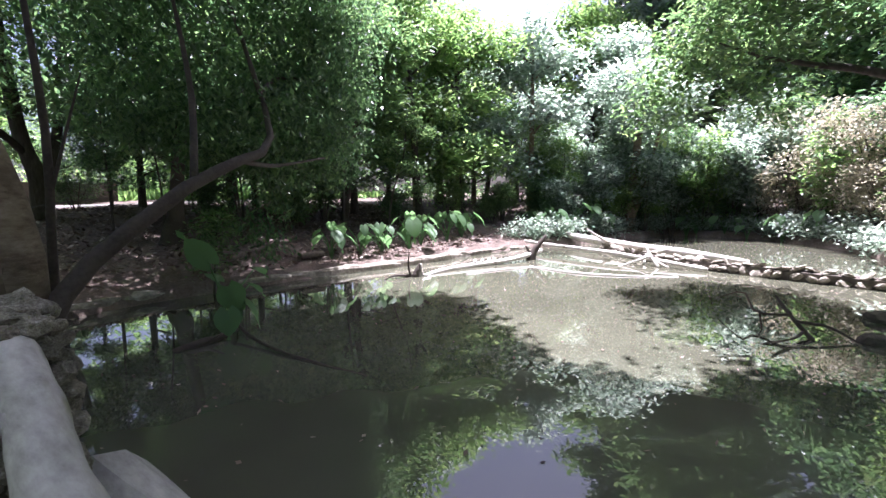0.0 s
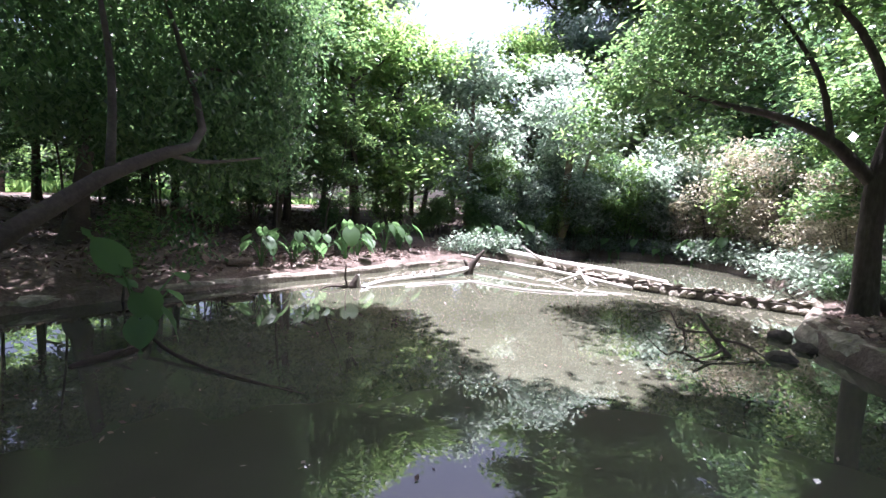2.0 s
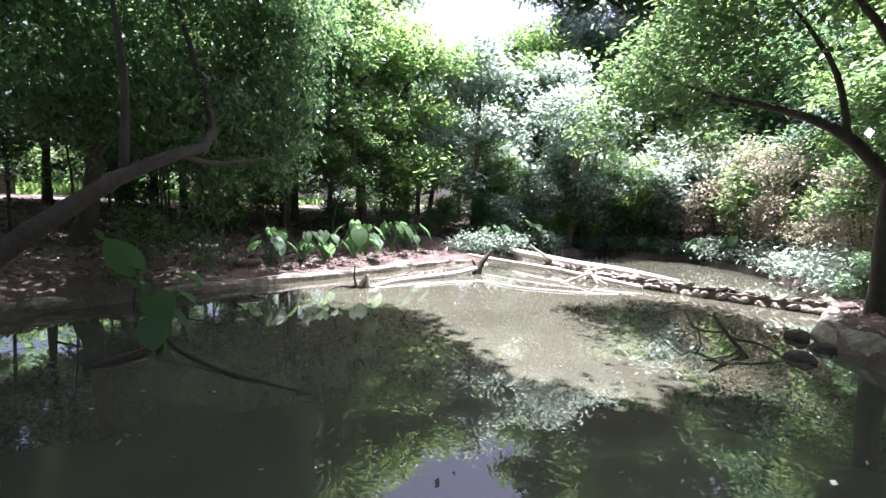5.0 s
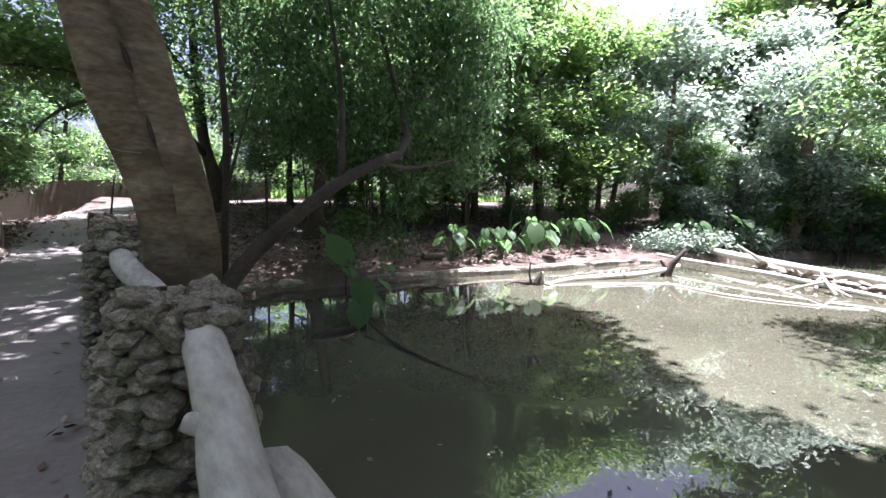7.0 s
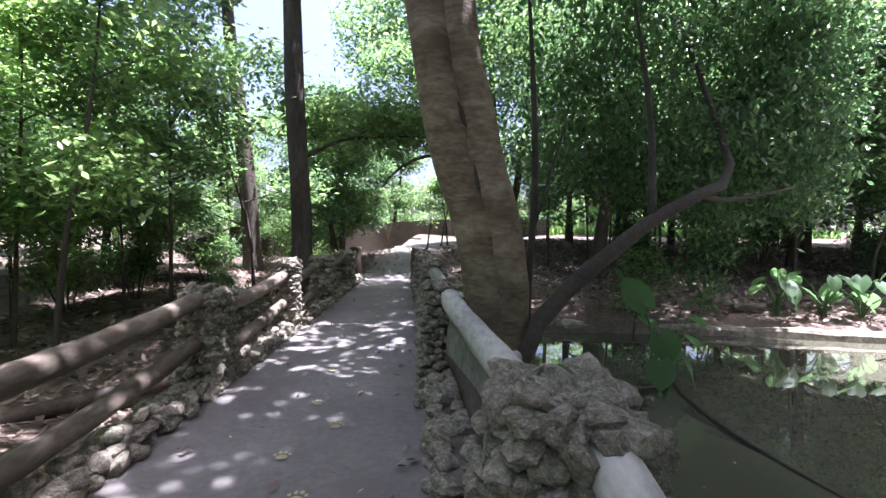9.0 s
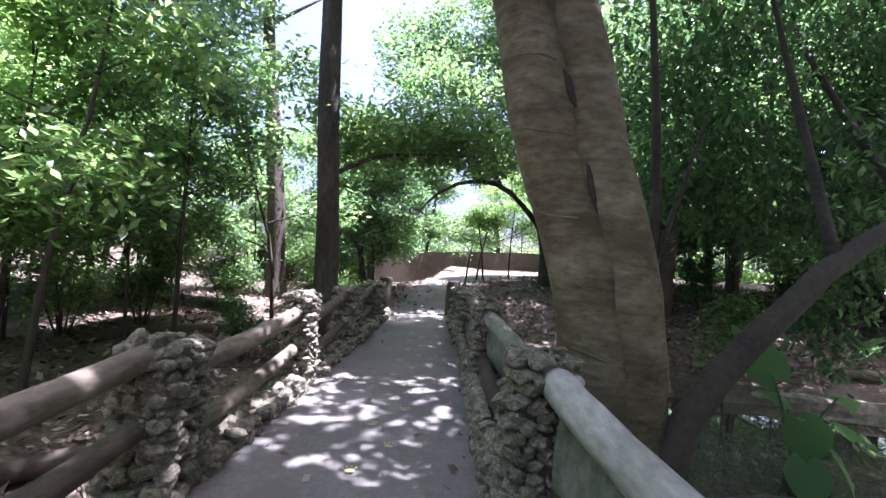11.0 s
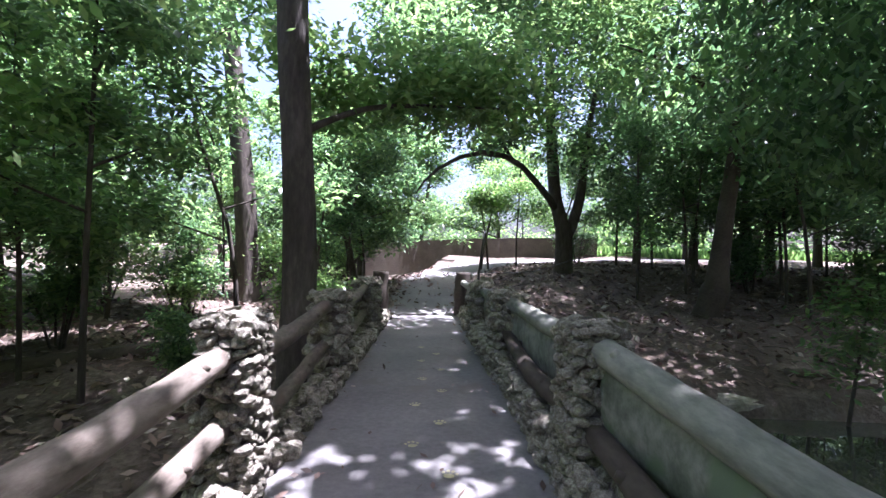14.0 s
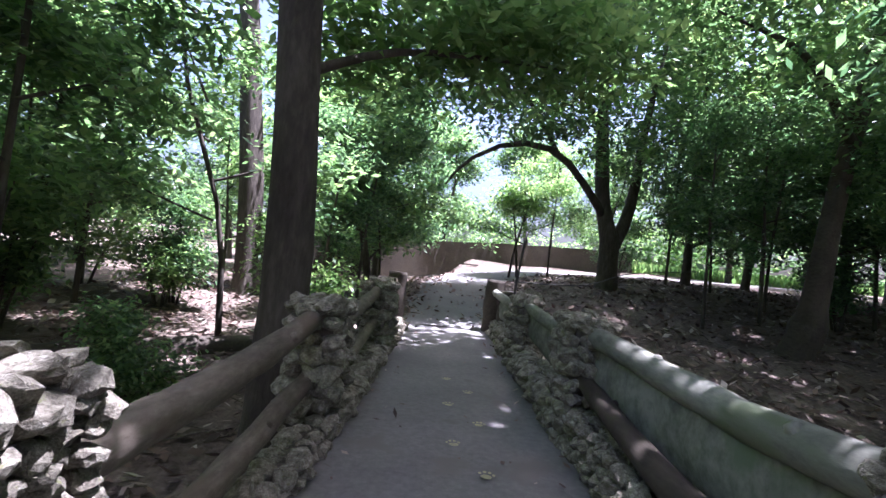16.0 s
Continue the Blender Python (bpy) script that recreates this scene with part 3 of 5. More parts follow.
# the slanting tree over the pond with hanging foliage
tree("slanting_tree", "slanting dark tree with dense foliage hanging over the pond", [(0.98, 5.32, -1.3, 0.11), (0.90, 5.3, -0.3, 0.095), (0.95, 5.34, 0.35, 0.085), (1.33, 5.53, 0.81, 0.08), (1.88, 5.76, 1.20, 0.078), (2.5, 6.08, 1.58, 0.075), (3.3, 6.5, 1.92, 0.07), (4.2, 7.2, 2.3, 0.06), (4.8, 8.4, 3.4, 0.05), (5.0, 10.0, 6.0, 0.03)],
     [[(3.3, 6.5, 1.92, 0.045), (4.6, 7.7, 2.0, 0.035), (6.2, 8.4, 2.3, 0.02)], [(2.5, 6.08, 1.58, 0.05), (2.9, 6.9, 2.9, 0.04), (2.9, 7.4, 4.6, 0.02)], [(4.8, 8.4, 3.4, 0.04), (6.2, 9.8, 4.2, 0.04), (8.2, 10.2, 4.6, 0.015)]],
     [(4.6, 9.4, 3.0, 1.8, 1.6, 1.0), (3.0, 9.4, 3.6, 1.5, 1.4, 1.2), (6.4, 9.6, 3.3, 1.5, 1.2, 1.3), (5.2, 10.4, 4.8, 2.4, 1.6, 1.5), (7.6, 10.0, 4.6, 1.3, 1.2, 1.6), (2.6, 8.6, 5.2, 1.5, 1.5, 1.2), (4.6, 9.4, 6.4, 2.4, 1.8, 1.3), (7.4, 9.6, 2.6, 0.7, 0.6, 1.0), (5.4, 9.3, 1.9, 0.7, 0.6, 0.9), (6.6, 10.4, 6.4, 1.8, 1.5, 1.2), (5.2, 9.2, 0.7, 0.4, 0.35, 0.6), (8.2, 10.2, 6.2, 1.4, 1.3, 1.4), (8.0, 10.4, 3.4, 0.9, 0.8, 1.2)],
     44000, 0.14, LOGD, LEAFD, 21, droop=0.7, spread=0.2)


def tall_wood(r, seed):
    """A tall full-crowned tree of about 19 m, leafy from head height up."""
    limbs, blobs = [], []
    for i in range(15):
        a, z = i * 2.4 + r.random(), 2.6 + i * 1.0
        reach = (3.3 - 0.11 * i) * (0.7 + 0.5 * r.random())
        ex, ey, ez = math.cos(a) * reach, math.sin(a) * reach, z + 1.0 + r.random() * 0.8
        limbs.append([(0, 0, z, 0.09), (ex * 0.5, ey * 0.5, z + 0.7, 0.06), (ex, ey, ez, 0.015)])
        blobs.append((ex, ey, ez, 1.2 + r.random() * 0.7, 1.2 + r.random() * 0.7, 0.6 + r.random() * 0.5))
        blobs.append((ex * 0.5, ey * 0.5, z + 0.9, 1.1, 1.1, 0.6))
    blobs.append((0, 0, 18.0, 1.8, 1.8, 1.3))
    return tree("woodland_tree", "tall full-crowned woodland tree with pale green leaves", [(0, 0, -0.4, 0.42), (0.05, 0, 0.4, 0.3), (0.1, 0.1, 5, 0.24), (-0.1, 0.1, 11, 0.17), (0, 0, 18, 0.03)], limbs, blobs, 17000, 0.34, BARKD, LEAF if seed % 2 else LEAFG, seed, group="woodland trees", spread=0.3, shell=0.25)


def forest_tree(kind, seed):
    """A generic woodland tree of about 10 m; kinds differ in leaf and build."""
    r = np.random.default_rng(seed)
    mat, bark, count, size = {"a": (LEAF, BARKD, 9500, 0.27), "b": (LEAFY, BARKD, 9500, 0.26), "c": (LEAFG, BARK, 9000, 0.29), "d": (LEAFD, BARKD, 9000, 0.28), "e": (LEAFG, BARK, 0, 0)}[kind]
    if kind == "e":
        return tall_wood(r, seed)
    lx, ly = r.normal(size=2) * 0.35
    trunk = [(0, 0, -0.4, 0.24), (0.05, 0, 0.3, 0.17), (lx * 0.4, ly * 0.4, 2.5, 0.14), (lx, ly, 5.5, 0.11), (lx * 1.4, ly * 1.3, 8, 0.06), (lx * 1.5, ly * 1.4, 9.6, 0.02)]
    limbs, blobs = [], []
    for i in range(8):
        a, z = i * 2.4 + r.random(), 1.3 + i * 0.9
        reach = (2.4 - 0.14 * i) * (0.8 + 0.5 * r.random())
        f = min(z / 8, 1)
        x0, y0 = lx * f, ly * f
        ex, ey, ez = x0 + math.cos(a) * reach, y0 + math.sin(a) * reach, z + 0.9 + r.random() * 0.6
        limbs.append([(x0, y0, z, 0.06), (x0 + math.cos(a) * reach * 0.5, y0 + math.sin(a) * reach * 0.5, z + 0.6, 0.04), (ex, ey, ez, 0.012)])
        blobs.append((ex, ey, ez, 1.1 + r.random() * 0.6, 1.1 + r.random() * 0.6, 0.6 + r.random() * 0.5))
        blobs.append((x0 + math.cos(a) * reach * 0.55, y0 + math.sin(a) * reach * 0.55, z + 0.9, 0.9, 0.9, 0.55))
    blobs += [(lx * 1.4, ly * 1.4, 9.0, 1.5, 1.5, 1.0), (lx * 1.3, ly * 1.3, 7.6, 1.8, 1.8, 0.9)]
    names = {"a": "green leafy woodland tree with a slim dark trunk", "b": "sunlit yellow-green woodland tree with a slim trunk", "c": "pale grey-green woodland tree with a slim trunk", "d": "dark green woodland tree with a slim dark trunk"}
    return tree("woodland_tree", names[kind], trunk, limbs, blobs, count, size, bark, mat, seed, group="woodland trees", spread=0.28, shell=0.25)


def shrub(kind, seed):
    r = np.random.default_rng(seed)
    mat, label, count, size = {"a": (LEAFD, "dense dark green understorey shrub", 5000, 0.13), "b": (LEAFY, "bright yellow-green understorey sapling", 4000, 0.13), "c": (DRYTWIG, "pale dry scrub on the pond bank", 4000, 0.10), "d": (LEAF, "green understorey shrub with thin stems", 5000, 0.14), "e": (LEAFG, "pale grey-green bush on the far pond bank", 3400, 0.17)}[kind]
    t = thing("shrub", label, "shrub", "understorey shrubs")
    blobs = []
    for i in range(6):
        a, reach, top = r.random() * 6.28, 0.3 + r.random() * 0.6, 1.2 + r.random() * 1.6
        x, y = math.cos(a) * reach, math.sin(a) * reach
        part("stem", tube_mesh("stem", [(x * 0.1, y * 0.1, -0.2, 0.03), (x * 0.5, y * 0.5, top * 0.5, 0.02), (x, y, top, 0.008)], n=7, sides=5, seed=seed + i), BARKD, t)
        blobs.append((x, y, top, 0.55, 0.55, 0.5))
        blobs.append((x * 0.7, y * 0.7, top * 0.6, 0.45, 0.45, 0.4))
    part("foliage", quads_mesh("foliage", leaves(r, blobs, count, size, 0.35, spread=0.14, shell=0.2)), mat, t)
    return t


def placed(t, x, y, s, turn, dz=0.0):
    return Matrix.LocRotScale((x, y, ground_z(x, y) + dz), Euler((0, 0, turn)), (s, s, s * (0.9 + 0.2 * random.random())))


def plant(kind_maker, kinds, places):
    made = {}
    for kind, x, y, s in places:
        m = placed(None, x, y, s, random.random() * 6.28)
        variants = made.setdefault(kind, [])
        if len(variants) < kinds[kind]:
            t = kind_maker(kind, 100 + 17 * len(variants) + ord(kind))
            t.matrix_basis = m
            variants.append(t)
        else:
            src = variants[int(rng.integers(len(variants)))]
            copy = copy_thing(src, Matrix.Identity(4))
            copy.matrix_basis = m


def sapling(kind, seed):
    """A slim understorey tree of about 5 m, leafy from knee height up."""
    r = np.random.default_rng(seed)
    mat, label = {"a": (LEAF, "slim green sapling with thin dark stem"), "b": (LEAFY, "slim sunlit yellow-green sapling"), "d": (LEAFD, "slim dark green sapling with thin stem")}[kind]
    lx, ly = r.normal(size=2) * 0.4
    trunk = [(0, 0, -0.3, 0.045), (lx * 0.2, ly * 0.3, 1.5, 0.035), (lx, ly, 3.4, 0.025), (lx * 1.2, ly * 1.3, 5.2, 0.008)]
    limbs, blobs = [], []
    for i in range(7):
        a, z = i * 2.4 + r.random(), 1.5 + i * 0.5
        reach = 0.7 + 0.6 * r.random()
        x0, y0 = lx * z / 5, ly * z / 5
        ex, ey = x0 + math.cos(a) * reach, y0 + math.sin(a) * reach
        limbs.append([(x0, y0, z, 0.018), (ex, ey, z + 0.45, 0.005)])
        blobs.append((ex, ey, z + 0.4, 0.6, 0.6, 0.38))
    blobs.append((lx * 1.1, ly * 1.2, 5.0, 0.7, 0.7, 0.6))
    return tree("sapling", label, trunk, limbs, blobs, 6000, 0.135, BARKD, mat, seed, sides=6, group="understorey saplings", spread=0.2, shell=0.2, n=9)


# single trees along the walk
tree("tall_tree", "tall straight dark-barked tree beside the bridge", [(-2.5, 11.1, -1.0, 0.32), (-2.47, 11.05, -0.2, 0.235), (-2.45, 11.0, 1.5, 0.215), (-2.65, 11.0, 4.6, 0.2), (-2.8, 11.1, 8, 0.16), (-2.9, 11.2, 12.5, 0.06)],
     [[(-2.55, 11, 2.9, 0.055), (-1.6, 11.7, 3.55, 0.04), (0.3, 12.3, 3.8, 0.015)], [(-2.8, 11.1, 8, 0.08), (-0.6, 10.0, 9.4, 0.04)], [(-2.85, 11.1, 9, 0.08), (-4.6, 12.2, 10.6, 0.03)]],
     [(-1.9, 12.0, 3.85, 1.1, 1.0, 0.42), (-1.3, 12.1, 4.1, 1.4, 1.0, 0.45), (-0.1, 12.3, 4.2, 1.4, 1.0, 0.45), (-2.4, 12.1, 3.6, 0.8, 0.8, 0.4), (-0.6, 12.2, 3.8, 1.1, 1.0, 0.42), (0.5, 12.5, 3.95, 1.0, 0.9, 0.4), (-2.7, 11.9, 4.4, 0.9, 0.9, 0.4), (-0.4, 12.6, 4.6, 1.3, 1.0, 0.4), (-0.6, 10.0, 9.6, 1.8, 1.8, 0.8), (-2.9, 11.2, 12.2, 2.0, 2.0, 1.2)],
     15000, 0.17, BARKD, LEAFY, 31, n=22, sides=14)
tree("buttressed_tree", "tall dark tree with a flared base on the litter", [(-5.9, 18.0, -0.9, 0.75), (-5.9, 18.0, -0.3, 0.55), (-5.95, 18.0, 0.4, 0.33), (-6.1, 18, 2.5, 0.28), (-6.5, 18, 6, 0.25), (-6.9, 18, 9, 0.2), (-7.2, 18.2, 14, 0.06)],
     [[(-6.6, 18, 7, 0.1), (-8.4, 17.4, 9.2, 0.03)], [(-6.9, 18, 9.5, 0.08), (-5.4, 19.5, 11.6, 0.03)]],
     [(-8.2, 17.2, 9.6, 1.8, 1.8, 0.9), (-7.1, 18.2, 13.6, 2.2, 2.2, 1.1)], 6000, 0.24, BARKD, LEAF, 41, flute=0.08, sides=20, n=20)
tree("forked_tree", "dark forked tree with a limb arching over the path", [(3.62, 19.6, 0.5, 0.36), (3.62, 19.6, 1.3, 0.30), (3.6, 19.6, 2.3, 0.27), (3.3, 19.6, 3.6, 0.2), (3.1, 19.6, 6, 0.17), (2.9, 19.6, 10.6, 0.05)],
     [[(3.66, 19.6, 2.0, 0.2), (4.15, 19.7, 3.4, 0.16), (4.5, 19.9, 6, 0.11), (5.2, 20.4, 9, 0.04)], [(3.4, 19.6, 3.0, 0.13), (2.6, 19.0, 3.75, 0.10), (1.6, 18.2, 4.35, 0.09), (0.4, 17.6, 4.35, 0.07), (-0.7, 17.3, 3.75, 0.045), (-1.2, 17.2, 3.1, 0.02)], [(1.6, 18.2, 4.35, 0.06), (0.6, 17.8, 5.6, 0.045), (-0.6, 17.0, 6.6, 0.02)], [(3.2, 19.6, 5.4, 0.09), (1.4, 18.6, 7.4, 0.03)]],
     [(0.4, 17.4, 5.0, 1.9, 1.3, 0.6), (-1.2, 17.0, 5.4, 1.5, 1.3, 0.8), (1.9, 17.8, 5.4, 1.5, 1.2, 0.8), (1.2, 18.4, 7.4, 2.2, 1.8, 1.0), (-0.6, 16.8, 7.0, 1.8, 1.6, 0.8), (3.0, 19.4, 10.0, 2.4, 2.2, 1.4), (5.2, 20.4, 8.6, 2.0, 2.0, 1.2), (3.6, 18.6, 4.6, 1.2, 1.0, 0.6), (5.0, 19.0, 5.4, 1.6, 1.4, 0.8), (-2.2, 16.8, 4.6, 0.9, 0.9, 0.6), (1.0, 19.4, 9.0, 2.4, 2.0, 1.3), (-1.2, 18.6, 8.4, 2.0, 1.8, 1.1), (2.4, 20.4, 6.6, 2.0, 1.8, 1.0), (0.2, 19.2, 10.4, 2.2, 1.8, 1.1), (-1.8, 19.0, 9.8, 1.6, 1.6, 0.9), (2.8, 18.6, 9.0, 2.2, 1.6, 1.0), (4.2, 18.8, 7.4, 1.8, 1.4, 0.9), (5.4, 19.4, 10.4, 2.2, 1.8, 1.2), (2.2, 19.0, 12.0, 2.6, 2.0, 1.2)],
     40000, 0.19, BARKD, LEAF, 51, n=20, sides=14)
tree("bank_tree", "dark knobbly tree on the leaf-strewn bank", [(5.65, 15.2, -0.4, 0.44), (5.66, 15.2, 0.3, 0.30), (5.8, 15.15, 0.75, 0.29), (5.85, 15.1, 1.3, 0.21), (6.1, 15.1, 3.4, 0.17), (6.5, 15, 6, 0.14), (6.9, 15, 9.5, 0.05)],
     # the last two limbs only carry the added shade blobs
     [[(6.2, 15, 4.2, 0.09), (4.8, 14.4, 5.4, 0.06), (3.0, 14.0, 5.8, 0.02)], [(6.4, 15, 5.4, 0.09), (8.0, 14.6, 6.8, 0.03)], [(6.6, 15, 7, 0.07), (5.6, 16.4, 8.6, 0.02)], [(6.6, 15, 6.6, 0.07), (5.2, 14.4, 8.0, 0.05), (3.6, 14.6, 8.6, 0.02)], [(6.6, 15, 6.8, 0.07), (7.8, 13.4, 8.0, 0.04), (8.6, 12.4, 8.5, 0.02)]],
     # the last seven blobs are added high up to shade bank and deck
     [(4.0, 14.2, 5.6, 1.7, 1.3, 0.7), (2.4, 14.2, 6.2, 1.5, 1.3, 0.7), (5.6, 14.0, 4.8, 1.3, 1.0, 0.7), (7.8, 14.6, 6.4, 1.7, 1.5, 1.0), (6.8, 15, 9.2, 2.2, 2.2, 1.2), (5.4, 16.2, 8.2, 1.8, 1.8, 0.9), (7.6, 14.0, 4.4, 1.2, 1.0, 0.9), (3.6, 14.6, 8.6, 2.0, 1.8, 0.9), (3.4, 17.0, 8.4, 1.6, 1.4, 0.8), (8.6, 12.4, 8.4, 2.2, 1.8, 1.0), (5.6, 12.6, 8.6, 2.0, 1.6, 0.9), (8.6, 12.8, 8.0, 2.4, 1.8, 1.0), (6.4, 12.4, 8.2, 2.2, 1.6, 0.9), (10.6, 12.8, 8.2, 1.8, 1.6, 0.9)],
     28000, 0.17, LOGD, LEAF, 61, n=22, sides=14, rough=0.1)
tree("spreading_tree", "spreading dark-limbed tree on the pond bank", [(11.5, -2.3, -0.8, 0.34), (11.5, -2.3, 0, 0.22), (11.55, -2.3, 1.2, 0.19), (11.6, -2.35, 2.3, 0.18), (11.9, -2.75, 4.4, 0.15), (12, -2.85, 7.5, 0.06)],
     [[(11.6, -2.35, 2.1, 0.13), (11.4, -1.55, 3, 0.1), (11.2, -0.65, 3.5, 0.08), (10.9, 0.75, 3.9, 0.04), (10.7, 1.75, 4.4, 0.015)], [(11.4, -1.55, 3, 0.07), (11.5, -1.25, 4.4, 0.05), (11.3, -0.25, 6, 0.02)], [(11.8, -2.55, 3.6, 0.09), (11.2, -1.65, 5.2, 0.06), (10.6, -0.05, 6.6, 0.02)], [(11.6, -2.25, 0.2, 0.15), (11.8, -2.75, -0.3, 0.13), (11.9, -2.95, -0.7, 0.12)]],
     [(10.9, 1.15, 4.6, 1.5, 1.8, 0.9), (11.2, -0.45, 6.2, 1.9, 2.2, 1.1), (12.7, 1.5, 5.6, 1.5, 1.3, 1), (11.8, -2.65, 7.4, 2.2, 2.2, 1.2), (10.4, 0.35, 7.4, 2, 2.2, 1.1), (11.2, 2.75, 3.6, 0.9, 0.8, 0.9), (12.4, -3.85, 5.4, 1.6, 1.6, 1), (9.6, -1.65, 6.6, 1.6, 1.6, 0.9), (12.2, 0.95, 3.4, 0.9, 1, 0.6)],
     26000, 0.17, BARKD, LEAF, 71, n=18, sides=12)
tree("far_pale_tree", "pale twin-trunked tree on the far bank", [(26.2, 7.3, -0.6, 0.36), (26.2, 7.2, 1.0, 0.27), (26.0, 6.9, 4.2, 0.2), (25.8, 6.6, 8, 0.05)], [[(26.2, 7.2, 0.2, 0.2), (26.3, 6.4, 2.6, 0.16), (26.4, 5.8, 5.4, 0.05)]],
     [(26, 6.8, 5.6, 2.0, 2.2, 0.8), (26, 7.6, 7.6, 2.2, 2.2, 1.2), (26, 5.4, 6.6, 1.8, 1.8, 1.0)], 6000, 0.28, BARK, LEAFG, 81)

# ---- woods ----
FAR_BANK = [("b", 17, 15, 1.15), ("b", 20, 14.4, 1.2), ("c", 24.2, 12.4, 1.15), ("c", 32.5, 10.2, 1.3), ("b", 35.5, 12.5, 1.55), ("a", 37, -2, 1.3), ("d", 25.5, -5, 1.2), ("b", 21, -6, 1.1), ("a", 17, -6.5, 1.2), ("c", 25, 17, 0.95), ("c", 21, 18.5, 1.25), ("b", 16, 19.5, 1.3), ("a", 13, 15.8, 1), ("a", 30, 19, 1.2), ("c", 40, 10, 1.7), ("b", 34, 15, 1.3), ("a", 41, 4, 1.7), ("d", 33, -4, 1.4), ("a", 23, 23, 1.1), ("d", 17, 25, 1.1), ("a", 29, 23, 1.2), ("b", 12, 21.5, 1), ("a", 37, 20, 1.3), ("c", 43, 11, 1.4), ("d", 44, -1, 1.4), ("b", 14.5, 17, 1.1)]
BEYOND = [("a", -3.2, 19.6, 0.72), ("b", -2.6, 30.5, 0.9), ("a", 3.4, 31.5, 0.85), ("b", 10.0, 20.0, 0.95), ("a", 10.5, 24, 0.95), ("a", 7.4, 22.5, 0.9), ("b", 15.0, 32, 1.0), ("a", -5.5, 30, 0.7), ("a", 20, 33, 1.0), ("d", -3.6, 23.0, 0.8), ("a", -1.5, 29.5, 0.75), ("b", 8.0, 31.5, 0.7)]
LEFT_WOODS = [("b", -9.6, 8.0, 0.8), ("b", -11, 12, 0.85), ("a", -9.2, 14.2, 0.8), ("a", -10.5, 17, 0.65), ("a", -13, 8, 1.0), ("d", -14, 14.5, 1.1), ("b", -12, 20, 0.7), ("a", -8.5, 23.5, 0.55), ("a", -15, 22, 0.8), ("d", -17, 11, 1.2), ("d", -11, 27, 0.7), ("a", -18, 17, 1.2), ("b", -9, 3.4, 0.9), ("d", -13, 2.5, 1.1), ("a", -20, 6, 1.2), ("b", -5.2, 27.5, 0.6)]
# trees outside the view, added to block skylight from the pond
UNSEEN_BEHIND = [("d", 3.5, -6.2, 0.95), ("a", -4.2, -3.8, 0.9), ("d", 8.2, -5.8, 1.0), ("a", -6.5, -0.5, 0.9), ("d", 5, -7, 1.0), ("a", 10, -8, 1.0), ("d", -6, -5, 1.0), ("a", 1.5, -11, 1.0), ("a", -10, -8, 1.0), ("d", 15, -9, 1.1)]
TALL = [("e", 43, 7.4, 1.45), ("e", 43.5, 2.4, 1.4), ("e", 42, 12.6, 1.4), ("e", 41.0, -3.4, 1.2), ("e", 34.0, -9.0, 1.0), ("e", 45.5, 10.0, 1.5), ("e", 46, 4.8, 1.5), ("e", 24.5, 19.5, 0.85), ("e", 46, -1.0, 1.4)]
TREES = FAR_BANK + TALL + BEYOND + LEFT_WOODS + UNSEEN_BEHIND
plant(forest_tree, {"a": 3, "b": 2, "c": 2, "d": 2, "e": 2}, TREES)

SAPLINGS = [("a", -5.0, 10.8), ("b", -5.6, 8.6), ("a", -4.4, 13.8), ("a", -6.3, 11.4), ("b", -7.2, 9.8), ("a", -7.6, 14.8), ("d", -3.6, 16.2), ("b", -3.2, 18.2), ("a", -4.2, 20.2), ("d", -3.0, 20.6), ("a", -8.6, 11.4), ("b", -8.2, 7.0), ("a", -9.4, 15.6), ("d", -10, 9.4), ("b", -7.4, 19.6),
            ("d", 7.0, 18.0), ("a", 5.8, 20.6), ("a", 8.2, 16.0), ("a", 4.4, 22.6), ("b", 2.8, 23.4), ("d", 11.0, 13.6),
            ("a", 13.0, 13.2), ("d", 18.5, 13.4), ("b", 24, 10.4), ("a", 25.2, 11.4), ("b", 27, 5.6), ("d", 25.5, -3.2), ("a", 22.6, -3.8), ("b", 19.5, -4.2), ("a", 16.6, -4.4), ("d", 14.6, -4.6), ("a", 28, 8.6), ("d", 29, 5.2),
            ("a", -1.8, 32.5), ("b", 5.2, 33.5), ("d", 7.6, 14.6), ("d", 9.2, 17.4), ("a", 6.6, 19.6), ("d", 10.2, 15.4), ("a", 8.6, 20.4), ("d", 4.6, 16.4), ("d", 11.6, 18.6), ("d", 6.2, 17.0)]
plant(sapling, {"a": 2, "b": 2, "d": 2}, [(k, x, y, 0.85 + 0.4 * random.random()) for k, x, y in SAPLINGS])

